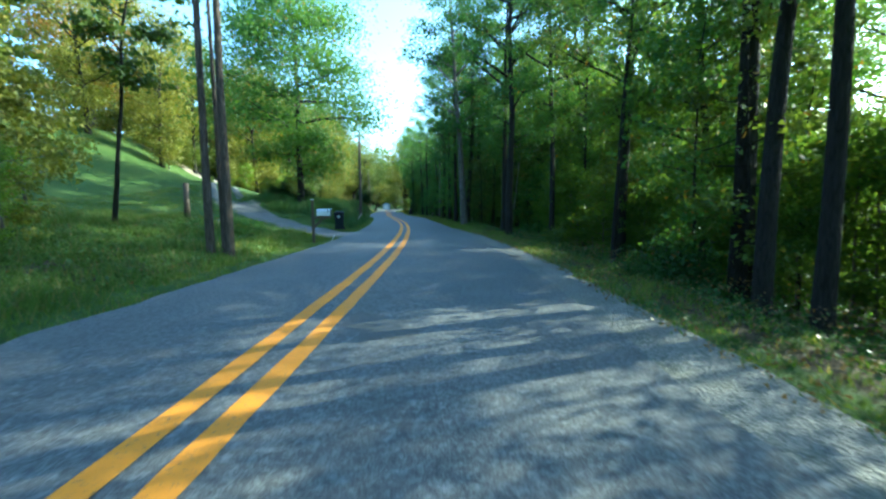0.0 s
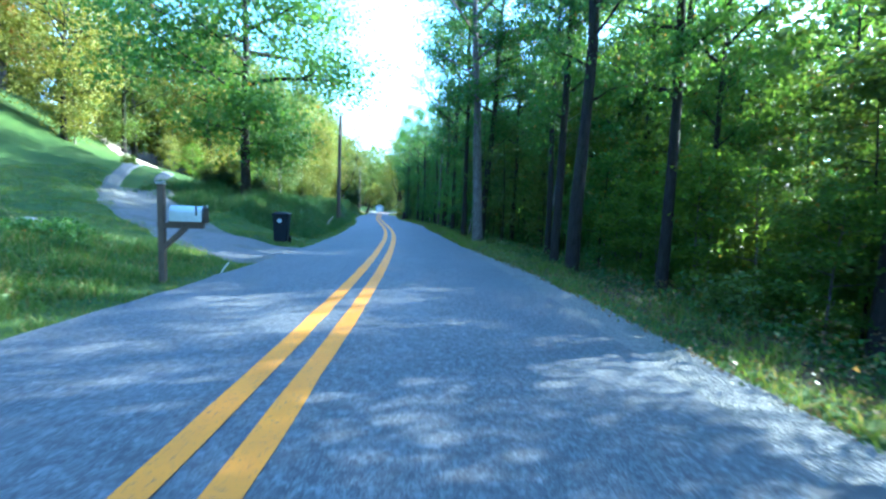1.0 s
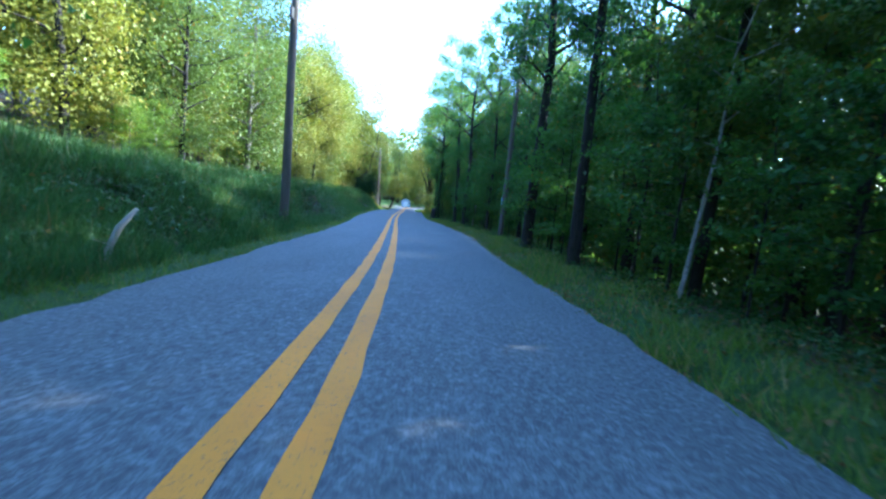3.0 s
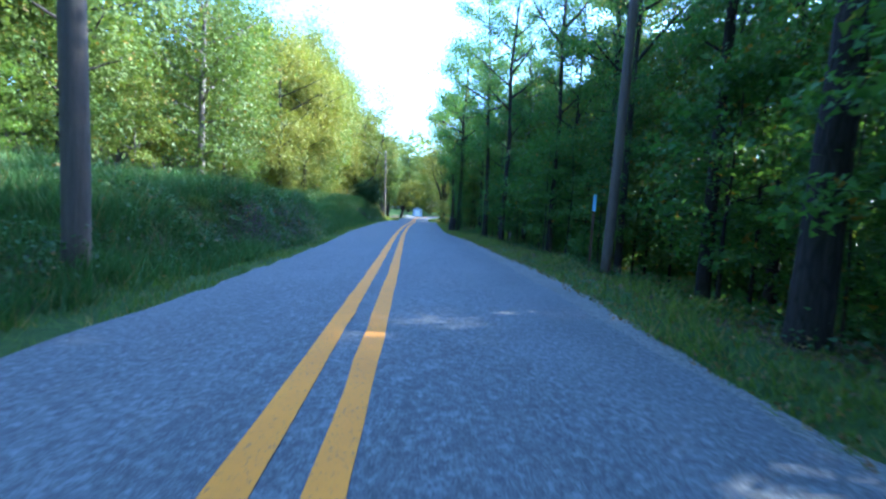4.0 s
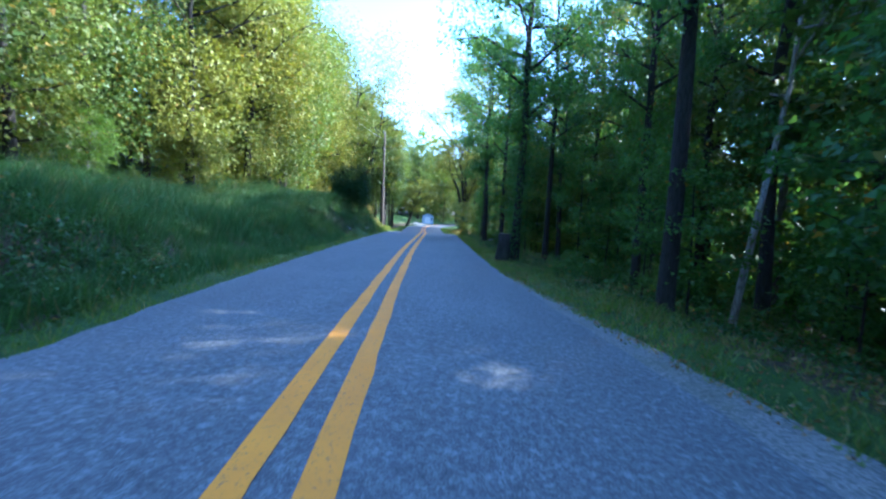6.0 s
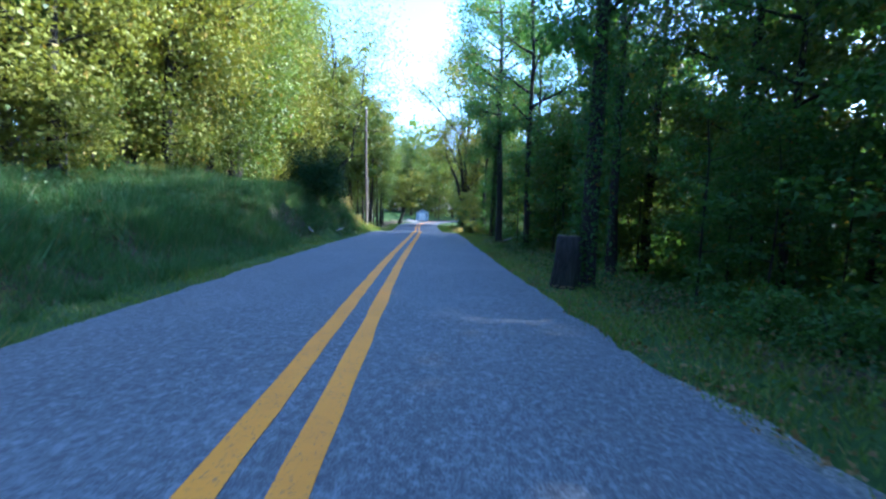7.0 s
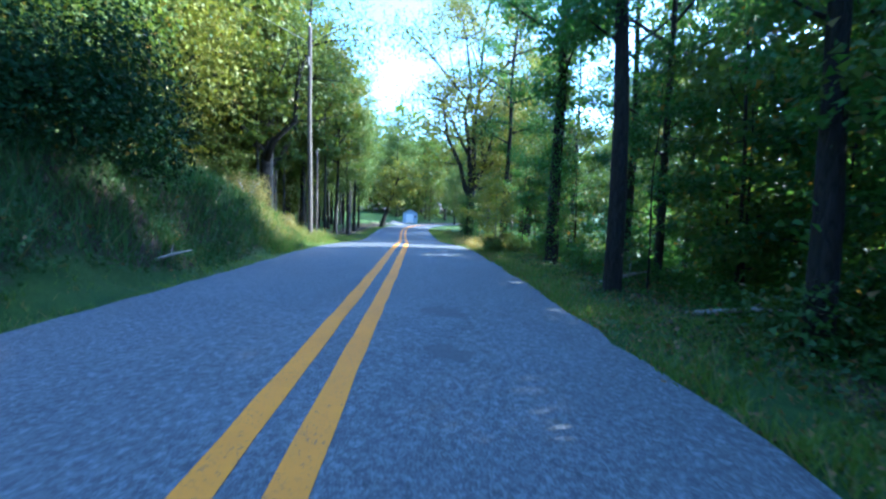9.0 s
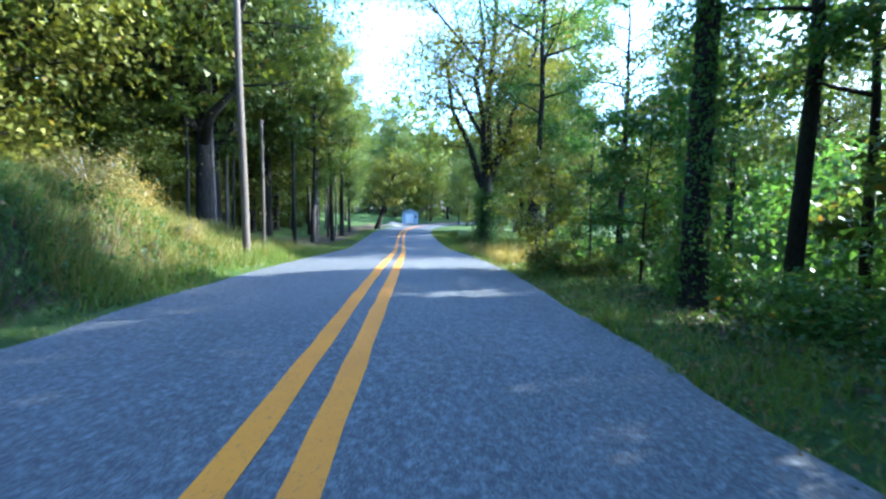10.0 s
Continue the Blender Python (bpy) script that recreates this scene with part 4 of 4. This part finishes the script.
# ---- verge growth ----
def blades(name, x, y, height, width, rs, lean=0.5):
    """Grass blades as slim triangles standing on the ground."""
    n = len(x)
    base = np.stack([x, y, land(x, y) - 0.02], 1)
    a = rs.uniform(0, 6.28, n)
    side = np.stack([np.cos(a), np.sin(a), 0 * a], 1) * width * rs.uniform(0.6, 1.3, n)[:, None]
    h = height * rs.uniform(0.45, 1.3, n) * (0.55 + 0.6 * np.clip(bumps(x, y, 3.0, 9) + 0.4, 0, 1.5))
    tip = base + np.stack([rs.normal(size=n) * lean * h, rs.normal(size=n) * lean * h, h], 1)
    v = np.stack([base - side, base + side, tip], 1).reshape(-1, 3)
    return loose_triangles(name, v)


def tufted(n, y0, y1, d0, d1, side, rs, clump=9, tight=0.07):
    """Plan places in tufts between two distances from the road's edge."""
    m = n // clump
    y = np.repeat(rs.uniform(y0, y1, m), clump) + rs.normal(size=m * clump) * tight
    d = np.repeat(d0 + (d1 - d0) * rs.uniform(0, 1, m) ** 1.2, clump) + rs.normal(size=m * clump) * tight
    d = np.maximum(d, 0.02 + 0.06 * rs.rand(m * clump))
    x = centre(y) - half_left(y) - d if side < 0 else centre(y) + half_right(y) + d
    return x, y


def drive_mouth(y):
    return (y > 19.2) & (y < 23.3)


x, y = tufted(60000, -4, 128, 0, 1.5, -1, rs)
cut = np.maximum(step(y, 44, 48) * step(y, 63, 58), step(y, 77, 80) * step(y, 93, 89))
k = ~drive_mouth(y) & (centre(y) - half_left(y) - x < 1.6 - 1.0 * cut)
tagged(part("verge_grass", blades("verge_grass", x[k], y[k], 0.15, 0.007, rs), GRASS), "short green grass along the road verge", "grass", kind="stuff")
x, y = tufted(96000, -4, 128, 0.0, 2.0, 1, rs)
shoulder_at = lerp(y, [-9, 19, 27, 28, 38, 47, 58, 66], [0.85, 0.65, 0.0, 0, 0.0, 0.65, 0.55, 0.0])
k = (x - centre(y) - half_right(y)) > shoulder_at * 0.95
tagged(part("verge_grass", blades("verge_grass", x[k], y[k], 0.17, 0.01, rs), GRASS), "green grass and weeds along the wooded verge", "grass", kind="stuff")
x, y = tufted(110000, 27, 89, 1.9, 8.5, -1, rs, 18, 0.12)
tagged(part("bank_grass", blades("bank_grass", x, y, 0.5, 0.013, rs, 0.45), BANK_GRASS), "tall green grass on top of the bank", "grass", kind="stuff")
x, y = tufted(96000, 27, 89, 0.7, 3.4, -1, rs, 16, 0.1)
k = (np.abs(y - 53) > 4.5) | (rs.rand(len(x)) < 0.25)
tagged(part("bank_grass", blades("bank_grass", x[k], y[k], 0.38, 0.01, rs, 0.4), BANK_GRASS), "soft uncut grass on the slope of the bank", "grass", kind="stuff")
x, y = tufted(56000, -4, 19, 0.7, 8.5, -1, rs, 14, 0.13)
tagged(part("rough_grass", blades("rough_grass", x, y, 0.26, 0.011, rs, 0.45), GRASS), "rough uncut grass on the roadside slope", "grass", kind="stuff")
x, y = tufted(84000, 13.5, 36, 0.6, 13, -1, rs, 12, 0.1)
k = np.abs(y - lerp(x, [-20, -17.3, -14.6, -12, -9.4, -7.2, -5.5], [38, 33, 28.6, 25.4, 23.2, 21.9, 21.3])) > lerp(x, [-14, -9, -7, -5], [1.35, 1.2, 1.45, 2.0])
tagged(part("lawn_grass", blades("lawn_grass", x[k], y[k], 0.1, 0.01, rs), GRASS), "mown green lawn grass sloping up from the road", "grass", kind="stuff")
x, y = tufted(30000, 87.5, 100, 0.5, 5.0, -1, rs, 16, 0.12)
tagged(part("bank_grass", blades("bank_grass", x, y, 0.4, 0.011, rs, 0.4), GRASS), "green grass among the dry stems of the bank", "grass", kind="stuff")
x, y = tufted(36000, 87.5, 100, 0.8, 7.5, -1, rs, 18, 0.12)
tagged(part("dry_grass", blades("dry_grass", x, y, 0.45, 0.008, rs, 0.35), DRY_GRASS), "tall dry golden grass on the sunlit bank", "grass", kind="stuff")
x, y = tufted(9000, 96, 104, 0.5, 4.0, 1, rs, 14, 0.14)
tagged(part("dry_grass", blades("dry_grass", x, y, 0.6, 0.008, rs, 0.3), DRY_GRASS), "tall dry golden grass by the sunlit verge", "grass", kind="stuff")


def weeds(name, n, y0, y1, d0, d1, side, tall, per, size, material, label, spread=0.16):
    y = rs.uniform(y0, y1, n)
    d = rs.uniform(d0, d1, n)
    if side > 0:
        d = d + lerp(y, [-9, 19, 27, 28, 38, 47, 58, 66], [0.85, 0.65, 0.0, 0, 0.0, 0.65, 0.55, 0.0])
    x = centre(y) - half_left(y) - d if side < 0 else centre(y) + half_right(y) + d
    h = tall * rs.uniform(0.15, 1.0, n) ** 1.4 * (0.3 + 0.8 * np.clip(bumps(x, y, 4.5, 8) * 0.9 + 0.3, 0, 1.6)) + 0.05
    c = np.stack([x, y, land(x, y) + h * 0.6], 1)
    sp = np.stack([np.full(n, spread), np.full(n, spread), h * 0.35], 1)
    tagged(part(name, leaf_cloud(name, c, sp, per, size, rs, 0.8), material), label, "weeds", kind="stuff")


weeds("bank_weeds", 2300, 27.5, 62, 1.0, 3.2, -1, 0.6, 12, 0.04, WEED, "dense dark weeds and vines covering the cut bank")
weeds("bank_weeds", 600, 46, 61, 0.5, 2.0, -1, 0.5, 12, 0.04, WEED, "vines and ferns hanging over the steep cut bank", 0.13)
weeds("bank_weeds", 800, 78, 92, 0.5, 2.0, -1, 0.5, 12, 0.04, WEED, "vines and ferns hanging over the steep cut bank", 0.13)
weeds("bank_weeds", 2200, 27.5, 88, 2.4, 8.5, -1, 0.7, 14, 0.045, WEED, "lush green weeds on top of the bank", 0.17)
weeds("yard_weeds", 1600, -4, 16, 1.1, 5.5, -1, 0.4, 12, 0.042, WEED, "rough weeds and ground ivy on the roadside slope")
weeds("verge_weeds", 4200, -4, 96, 1.0, 3.2, 1, 0.32, 12, 0.035, WEED, "leafy weeds along the edge of the woods")
weeds("undergrowth", 6500, -4, 91, 2.8, 20, 1, 0.9, 12, 0.075, LEAF_DEEP, "dark leafy undergrowth beneath the trees", 0.25)
weeds("undergrowth", 2600, 80, 103, 2.4, 18, 1, 1.0, 12, 0.07, LEAF_DEEP, "dark leafy undergrowth by the sunlit gap", 0.22)
weeds("field_weeds", 1600, 100, 118, 3.0, 22, 1, 1.3, 14, 0.09, LEAF_MID, "sunny tangle of tall weeds beyond the woods", 0.3)
n = 15000
y = rs.uniform(-4, 96, n)
shoulder_at = lerp(y, [-9, 19, 27, 28, 38, 47, 58, 66], [0.85, 0.65, 0.0, 0, 0.0, 0.65, 0.55, 0.0])
x = centre(y) + half_right(y) + shoulder_at * 0.8 + 0.05 + 3.2 * rs.uniform(0, 1, n) ** 1.5
c = np.stack([x, y, np.maximum(land(x, y), road_z(y) - 0.04) + 0.035], 1)
tagged(part("fallen_leaves", leaf_cloud("fallen_leaves", c, (0.06, 0.06, 0.006), 2, 0.026, rs, 0.15), LITTER), "scattered brown fallen leaves on the verge", "leaves", kind="stuff")


# ---- driveway and yard ----
def draped(name, path, widths, offset, lift, material, label, category, across=5):
    """A strip laid over the ground along a plan path."""
    path = np.array(path, float)
    t = np.concatenate([[0], np.cumsum(np.hypot(*np.diff(path, axis=0).T))])
    s = np.arange(0, t[-1], 0.35)
    px, py = np.interp(s, t, path[:, 0]), np.interp(s, t, path[:, 1])
    ker = np.ones(9) / 9
    px, py = (np.convolve(np.pad(q, 4, "edge"), ker, "valid") for q in (px, py))
    tx, ty = np.gradient(px), np.gradient(py)
    nn = np.hypot(tx, ty)
    w = np.interp(s / t[-1], np.linspace(0, 1, len(widths)), widths)
    off = np.interp(s / t[-1], np.linspace(0, 1, len(offset)), offset)
    f = np.linspace(-0.5, 0.5, across)
    q = off[:, None] + w[:, None] * f * (1 + 0.06 * np.sin(s * 2.3)[:, None])
    X, Y = px[:, None] - (ty / nn)[:, None] * q, py[:, None] + (tx / nn)[:, None] * q
    Z = land(X, Y) + lift - (lift + 0.05) * (2 * f) ** 6
    return tagged(part(name, mesh_from(name, np.stack([X, Y, Z], -1).reshape(-1, 3), grid_faces(len(s), across)), material), label, category, kind="structure")


WAY = [(-4.2, 21.2), (-5.5, 21.3), (-7.2, 21.9), (-9.4, 23.2), (-12.0, 25.4), (-14.6, 28.6), (-17.3, 33.0), (-20.0, 38.0)]
draped("driveway", WAY[:6], (4.8, 4.0, 3.3, 3.1, 3.0, 2.9), (0, 0), 0.06, DRIVE, "pale gravel driveway climbing from the road", "driveway", 9)
for off in (-0.85, 0.85):
    draped("driveway_track", [(-13.6, 27.4)] + WAY[5:], (0.8, 0.75), (off, off), 0.07, DRIVE, "pale gravel wheel track with grass beside it", "driveway")
draped("dirt_track", [(-19.6, 37.6), (-23, 40.5), (-28, 42.5), (-36, 43)], (2.2, 2.6), (0, 0), 0.09, PATH_DUST, "pale sunlit dirt track at the top of the lawn", "track")


def box(sx, sy, sz, x=0, y=0, z=0, bevel=0.0, taper=1.0):
    """A box whose base is centred at x, y, z; taper scales its foot."""
    bm = bmesh.new()
    bmesh.ops.create_cube(bm, size=1)
    for v in bm.verts:
        k = taper if v.co.z < 0 else 1.0
        v.co = (v.co.x * sx * k + x, v.co.y * sy * k + y, (v.co.z + 0.5) * sz + z)
    if bevel:
        bmesh.ops.bevel(bm, geom=bm.edges[:], offset=bevel, segments=2, affect="EDGES")
    return bm


def rod(a, b, r, sides=10, r2=None):
    v, f = tube([a, b], [r, r2 or r], sides)
    return mesh_from("rod", v, f, True)


def mailbox(m):
    ob = new("mailbox")
    part("post", box(0.1, 0.1, 1.85, 0, 0, -0.15, 0.008), POST_WOOD, ob)
    part("post_cap", box(0.13, 0.13, 0.035, 0, 0, 1.7, 0.01), BOX_METAL, ob)
    part("arm", box(0.72, 0.09, 0.09, 0.3, 0, 0.98, 0.006), POST_WOOD, ob)
    br = box(0.62, 0.08, 0.08, 0, 0, 0, 0.006)
    bmesh.ops.transform(br, matrix=pose(0.24, 0, 0.8, 0, -45, 0), verts=br.verts)
    part("brace", br, POST_WOOD, ob)
    part("board", box(0.56, 0.2, 0.025, 0.42, 0, 1.07, 0.004), POST_WOOD, ob)
    prof = [(-0.1, 0)] + [(-0.1 * math.cos(a), 0.16 + 0.1 * math.sin(a)) for a in np.linspace(0, math.pi, 13)] + [(0.1, 0)]
    v, f, k = [], [], len(prof)
    for xx in (0.16, 0.68):
        v += [(xx, p[0], 1.096 + p[1]) for p in prof]
    f = [(i, (i + 1) % k, k + (i + 1) % k, k + i) for i in range(k)] + [tuple(range(k - 1, -1, -1)), tuple(range(k, 2 * k))]
    body = part("box_body", mesh_from("box_body", v, f), BOX_METAL, ob, "dented bare metal mailbox body")
    v = [(xx, p[0] * 1.06, 1.092 + p[1] * 1.04) for xx in (0.665, 0.7) for p in prof]
    part("box_door", mesh_from("box_door", v, f), DARK_METAL, body, "dark metal mailbox door")
    part("latch", box(0.03, 0.02, 0.05, 0.712, 0, 1.33, 0.004), BOX_METAL, body)
    part("flag", box(0.03, 0.008, 0.16, 0.58, -0.108, 1.2, 0.002), DARK_METAL, body)
    ob.matrix_basis = m
    return tagged(ob, "bare metal mailbox on a weathered wooden post by the driveway", "mailbox")


mailbox(at(-5.25, 16.4, 8))
stake = part("stake", box(0.03, 0.03, 0.42, 0, 0, -0.1, 0.004), TRIM)
stake.matrix_basis = at(-4.95, 17.6, 20, leanx=35)
tagged(stake, "small white stake at the driveway mouth", "stake")


def wheelie_bin(m):
    ob = new("wheelie_bin")
    bm = box(0.54, 0.54, 0.95, 0, 0, 0.06, 0.02, 0.8)
    part("body", bm, BIN_PLASTIC, ob)
    part("rim", box(0.58, 0.58, 0.05, 0, 0, 0.97, 0.012), BIN_PLASTIC, ob)
    lid = bmesh.new()
    bmesh.ops.create_grid(lid, x_segments=8, y_segments=8, size=0.5)
    for v in lid.verts:
        v.co = (v.co.x * 0.6, v.co.y * 0.62 - 0.02, 1.02 + 0.07 * (1 - (2 * v.co.x) ** 4) * (1 - (2 * v.co.y) ** 4))
    bmesh.ops.solidify(lid, geom=lid.faces[:], thickness=0.02)
    part("lid", lid, BIN_PLASTIC, ob)
    part("handle", rod((-0.24, 0.33, 0.97), (0.24, 0.33, 0.97), 0.016), BIN_PLASTIC, ob)
    for sx in (-1, 1):
        part("handle_bracket", box(0.04, 0.1, 0.05, sx * 0.2, 0.3, 0.94, 0.006), BIN_PLASTIC, ob)
        w = part("wheel", rod((sx * 0.22, 0.22, 0.12), (sx * 0.28, 0.22, 0.12), 0.12, 18), TYRE, ob)
        part("hub", rod((sx * 0.21, 0.22, 0.12), (sx * 0.288, 0.22, 0.12), 0.04, 12), BIN_PLASTIC, w)
    part("axle", rod((-0.26, 0.22, 0.12), (0.26, 0.22, 0.12), 0.012, 8), DARK_METAL, ob)
    disc = bmesh.new()
    bmesh.ops.create_circle(disc, cap_ends=True, segments=24, radius=0.075)
    bmesh.ops.solidify(disc, geom=disc.faces[:], thickness=0.003)
    bmesh.ops.transform(disc, matrix=pose(-0.03, -0.268, 0.78, 90 + 4, 0, 0), verts=disc.verts)
    part("sticker", disc, STICKER, ob, "pale round sticker")
    ob.matrix_basis = m
    return tagged(ob, "dark plastic wheelie bin with a pale round sticker on the grass", "bin")


wheelie_bin(at(-6.3, 24.4, 12, 1.0, 0.0))


def utility_pole(m, high, r, label, bracket=True):
    ob = new("utility_pole")
    zs = np.linspace(-0.4, high, 12)
    v, f = tube([(0.01 * math.sin(z * 0.9), 0.01 * math.cos(z * 0.7), z) for z in zs], [r * (1 - 0.025 * z) for z in zs], 16)
    part("shaft", mesh_from("shaft", v, f, True), POLE_WOOD, ob)
    if bracket:
        part("bracket", box(0.07, 0.22, 0.36, 0, -r - 0.06, high * 0.82, 0.01), DARK_METAL, ob)
        part("insulator", rod((0, 0, high), (0, 0, high + 0.14), 0.04, 10, 0.025), TRIM, ob)
    ob.matrix_basis = m
    return tagged(ob, label, "utility pole")


utility_pole(at(-8.85, 42.6, 0, leanx=0.6), 8.1, 0.15, "tall dark weathered wooden utility pole on the bank")
utility_pole(at(-1.15, 47.5, 0, leanx=1.6), 10.0, 0.11, "weathered grey wooden utility pole at the wood's edge", False)
utility_pole(at(-17.35, 93.8, 0, leanx=-1), 9.0, 0.1, "grey wooden utility pole beside an old tree")
utility_pole(at(-17.75, 95.5, 0), 4.2, 0.05, "short grey wooden pole stub beside a utility pole", False)
wire = part("overhead_wire", rod((-17.75, 93.8, 8.6), (-24.5, 97.0, 12.6), 0.014, 6), WIRE)
tagged(wire, "grey overhead cable running from a utility pole", "cable")

marker = new("marker_post")
part("post", box(0.055, 0.025, 2.1, 0, 0, -0.15, 0.004), RUST_STEEL, marker)
part("reflector", box(0.08, 0.012, 0.42, 0, -0.02, 1.53, 0.004), REFLECT, marker, "pale blue-white reflector strip")
marker.matrix_basis = at(-1.1, 49.2, 0, leanx=0.6)
tagged(marker, "rusty steel marker post with a pale reflector strip", "marker post")

# leaning bleached branch on the verge, fallen branches, stump, stones
def branch(name, pts, radii, m, material, label, category, twigs=()):
    ob = new(name)
    v, f = tube(pts, radii, 9, 0.06, np.random.RandomState(3))
    part("limb", mesh_from("limb", v, f, True), material, ob)
    for a, b in twigs:
        part("twig", rod(a, b, 0.012, 6, 0.004), material, ob)
    ob.matrix_basis = m
    return tagged(ob, label, category)


branch("dead_branch", [(0, 0, -0.1), (0.02, 0, 0.25), (0.14, 0.02, 0.55), (0.36, 0.04, 0.82)], [0.055, 0.05, 0.045, 0.03], at(-7.3, 33.8, 10), DEAD_WOOD, "bleached bent dead branch stuck in the verge", "branch", [((0.05, 0, 0.3), (-0.22, 0.05, 0.36))])
for x, y, turn, s in ((-6.9, 85.6, 20, 1.0), (-6.2, 82.6, -40, 0.9), (-15.6, 82.9, 75, 0.75), (-15.5, 79.3, 130, 0.7), (-1.2, 60.5, 15, 0.8)):
    branch("fallen_branch", [(-0.7, 0, 0.08), (-0.2, 0.05, 0.2), (0.3, -0.03, 0.33), (0.8, 0.04, 0.38)], [0.045, 0.04, 0.032, 0.012], at(x, y, turn, s, 0.0), DEAD_WOOD, "pale fallen branch lying in the undergrowth", "branch", [((0.2, 0, 0.3), (0.5, 0.3, 0.55)), ((-0.1, 0, 0.22), (0.2, -0.3, 0.4))])


def stump(m):
    ob = new("tree_stump")
    r = np.random.RandomState(5)
    v, f = tube([(0, 0, -0.2), (0, 0, 0.1), (0.02, 0, 0.6), (0.03, 0.02, 1.05)], [0.36, 0.29, 0.25, 0.24], 16, 0.05, r)
    part("stump_bark", mesh_from("stump_bark", v, f, True), BARK_DARK, ob)
    part("cut_top", rod((0.03, 0.02, 1.04), (0.03, 0.02, 1.07), 0.22, 16), POST_WOOD, ob, "grey weathered cut face")
    ob.matrix_basis = m
    return tagged(ob, "tall dark sawn tree stump beside a trunk", "stump")


stump(at(-6.42, 70.6))
rock = bmesh.new()
bmesh.ops.create_icosphere(rock, subdivisions=3, radius=0.4)
for v in rock.verts:
    v.co *= 1 + 0.25 * noise.noise(v.co * 2.5)
    v.co.z *= 0.55
rock = part("field_stone", rock, STONE)
rock.matrix_basis = at(-10.4, 19.4, 30, 0.8)
tagged(rock, "grey field stone lying in the lawn", "stone")
post = part("stump_post", rod((0, 0, -0.2), (0.03, 0, 1.6), 0.13, 12, 0.11), POST_WOOD)
post.matrix_basis = at(-11.6, 18.8)
tagged(post, "dark weathered wooden post standing in the yard", "post")


def shed(m):
    ob = new("shed")
    wide, deep, high = 3.0, 3.6, 2.2
    wall = bmesh.new()
    w2, d2 = wide / 2, deep / 2
    pts = [(-w2, 0), (w2, 0), (w2, high), (0, high + 0.75), (-w2, high)]
    a = [wall.verts.new((p[0], -d2, p[1])) for p in pts]
    b = [wall.verts.new((p[0], d2, p[1])) for p in pts]
    wall.faces.new(a), wall.faces.new(b[::-1])
    for i in range(5):
        wall.faces.new((a[i], b[i], b[(i + 1) % 5], a[(i + 1) % 5]))
    part("wall", wall, SIDING, ob)
    for k in range(1, 14):
        part("siding_lap", box(wide + 0.01, 0.012, 0.015, 0, -d2 - 0.004, k * 0.155, 0.0), TRIM, ob)
    for s in (-1, 1):
        r = box(1.85, deep + 0.5, 0.08)
        bmesh.ops.transform(r, matrix=pose(s * 0.82, 0, high + 0.36, 0, s * 26.5, 0), verts=r.verts)
        part("roof_slope", r, ROOFING, ob)
    door = part("door", box(1.5, 0.05, 1.9, -0.1, -d2 - 0.03, 0.02, 0.006), TRIM, ob, "pale double shed door")
    part("handle", box(0.03, 0.03, 0.14, -0.02, -d2 - 0.07, 0.95, 0.004), DARK_METAL, door)
    win = part("window", box(0.5, 0.05, 0.55, 1.05, -d2 - 0.03, 1.15, 0.006), TRIM, ob)
    part("pane", box(0.4, 0.02, 0.45, 1.05, -d2 - 0.055, 1.2), GLASS_DARK, win)
    ob.matrix_basis = m
    return tagged(ob, "small pale blue-grey shed with a dark roof at the road bend", "shed")


shed(at(-22.1, 150.0, 8, 0.82, 0.0))
for x, y, s in ((-9.8, 148.0, 0.75), (-9.4, 152.5, 0.8)):
    tall_mid.set(at(x, y, 70 * s, s), "trees round the road bend")
draped("dirt_track", [(-22.5, 138), (-23, 143), (-22.5, 146.5)], (3.0, 3.5), (0, 0), 0.08, PATH_DUST, "pale sunlit gravel apron before the shed", "track")
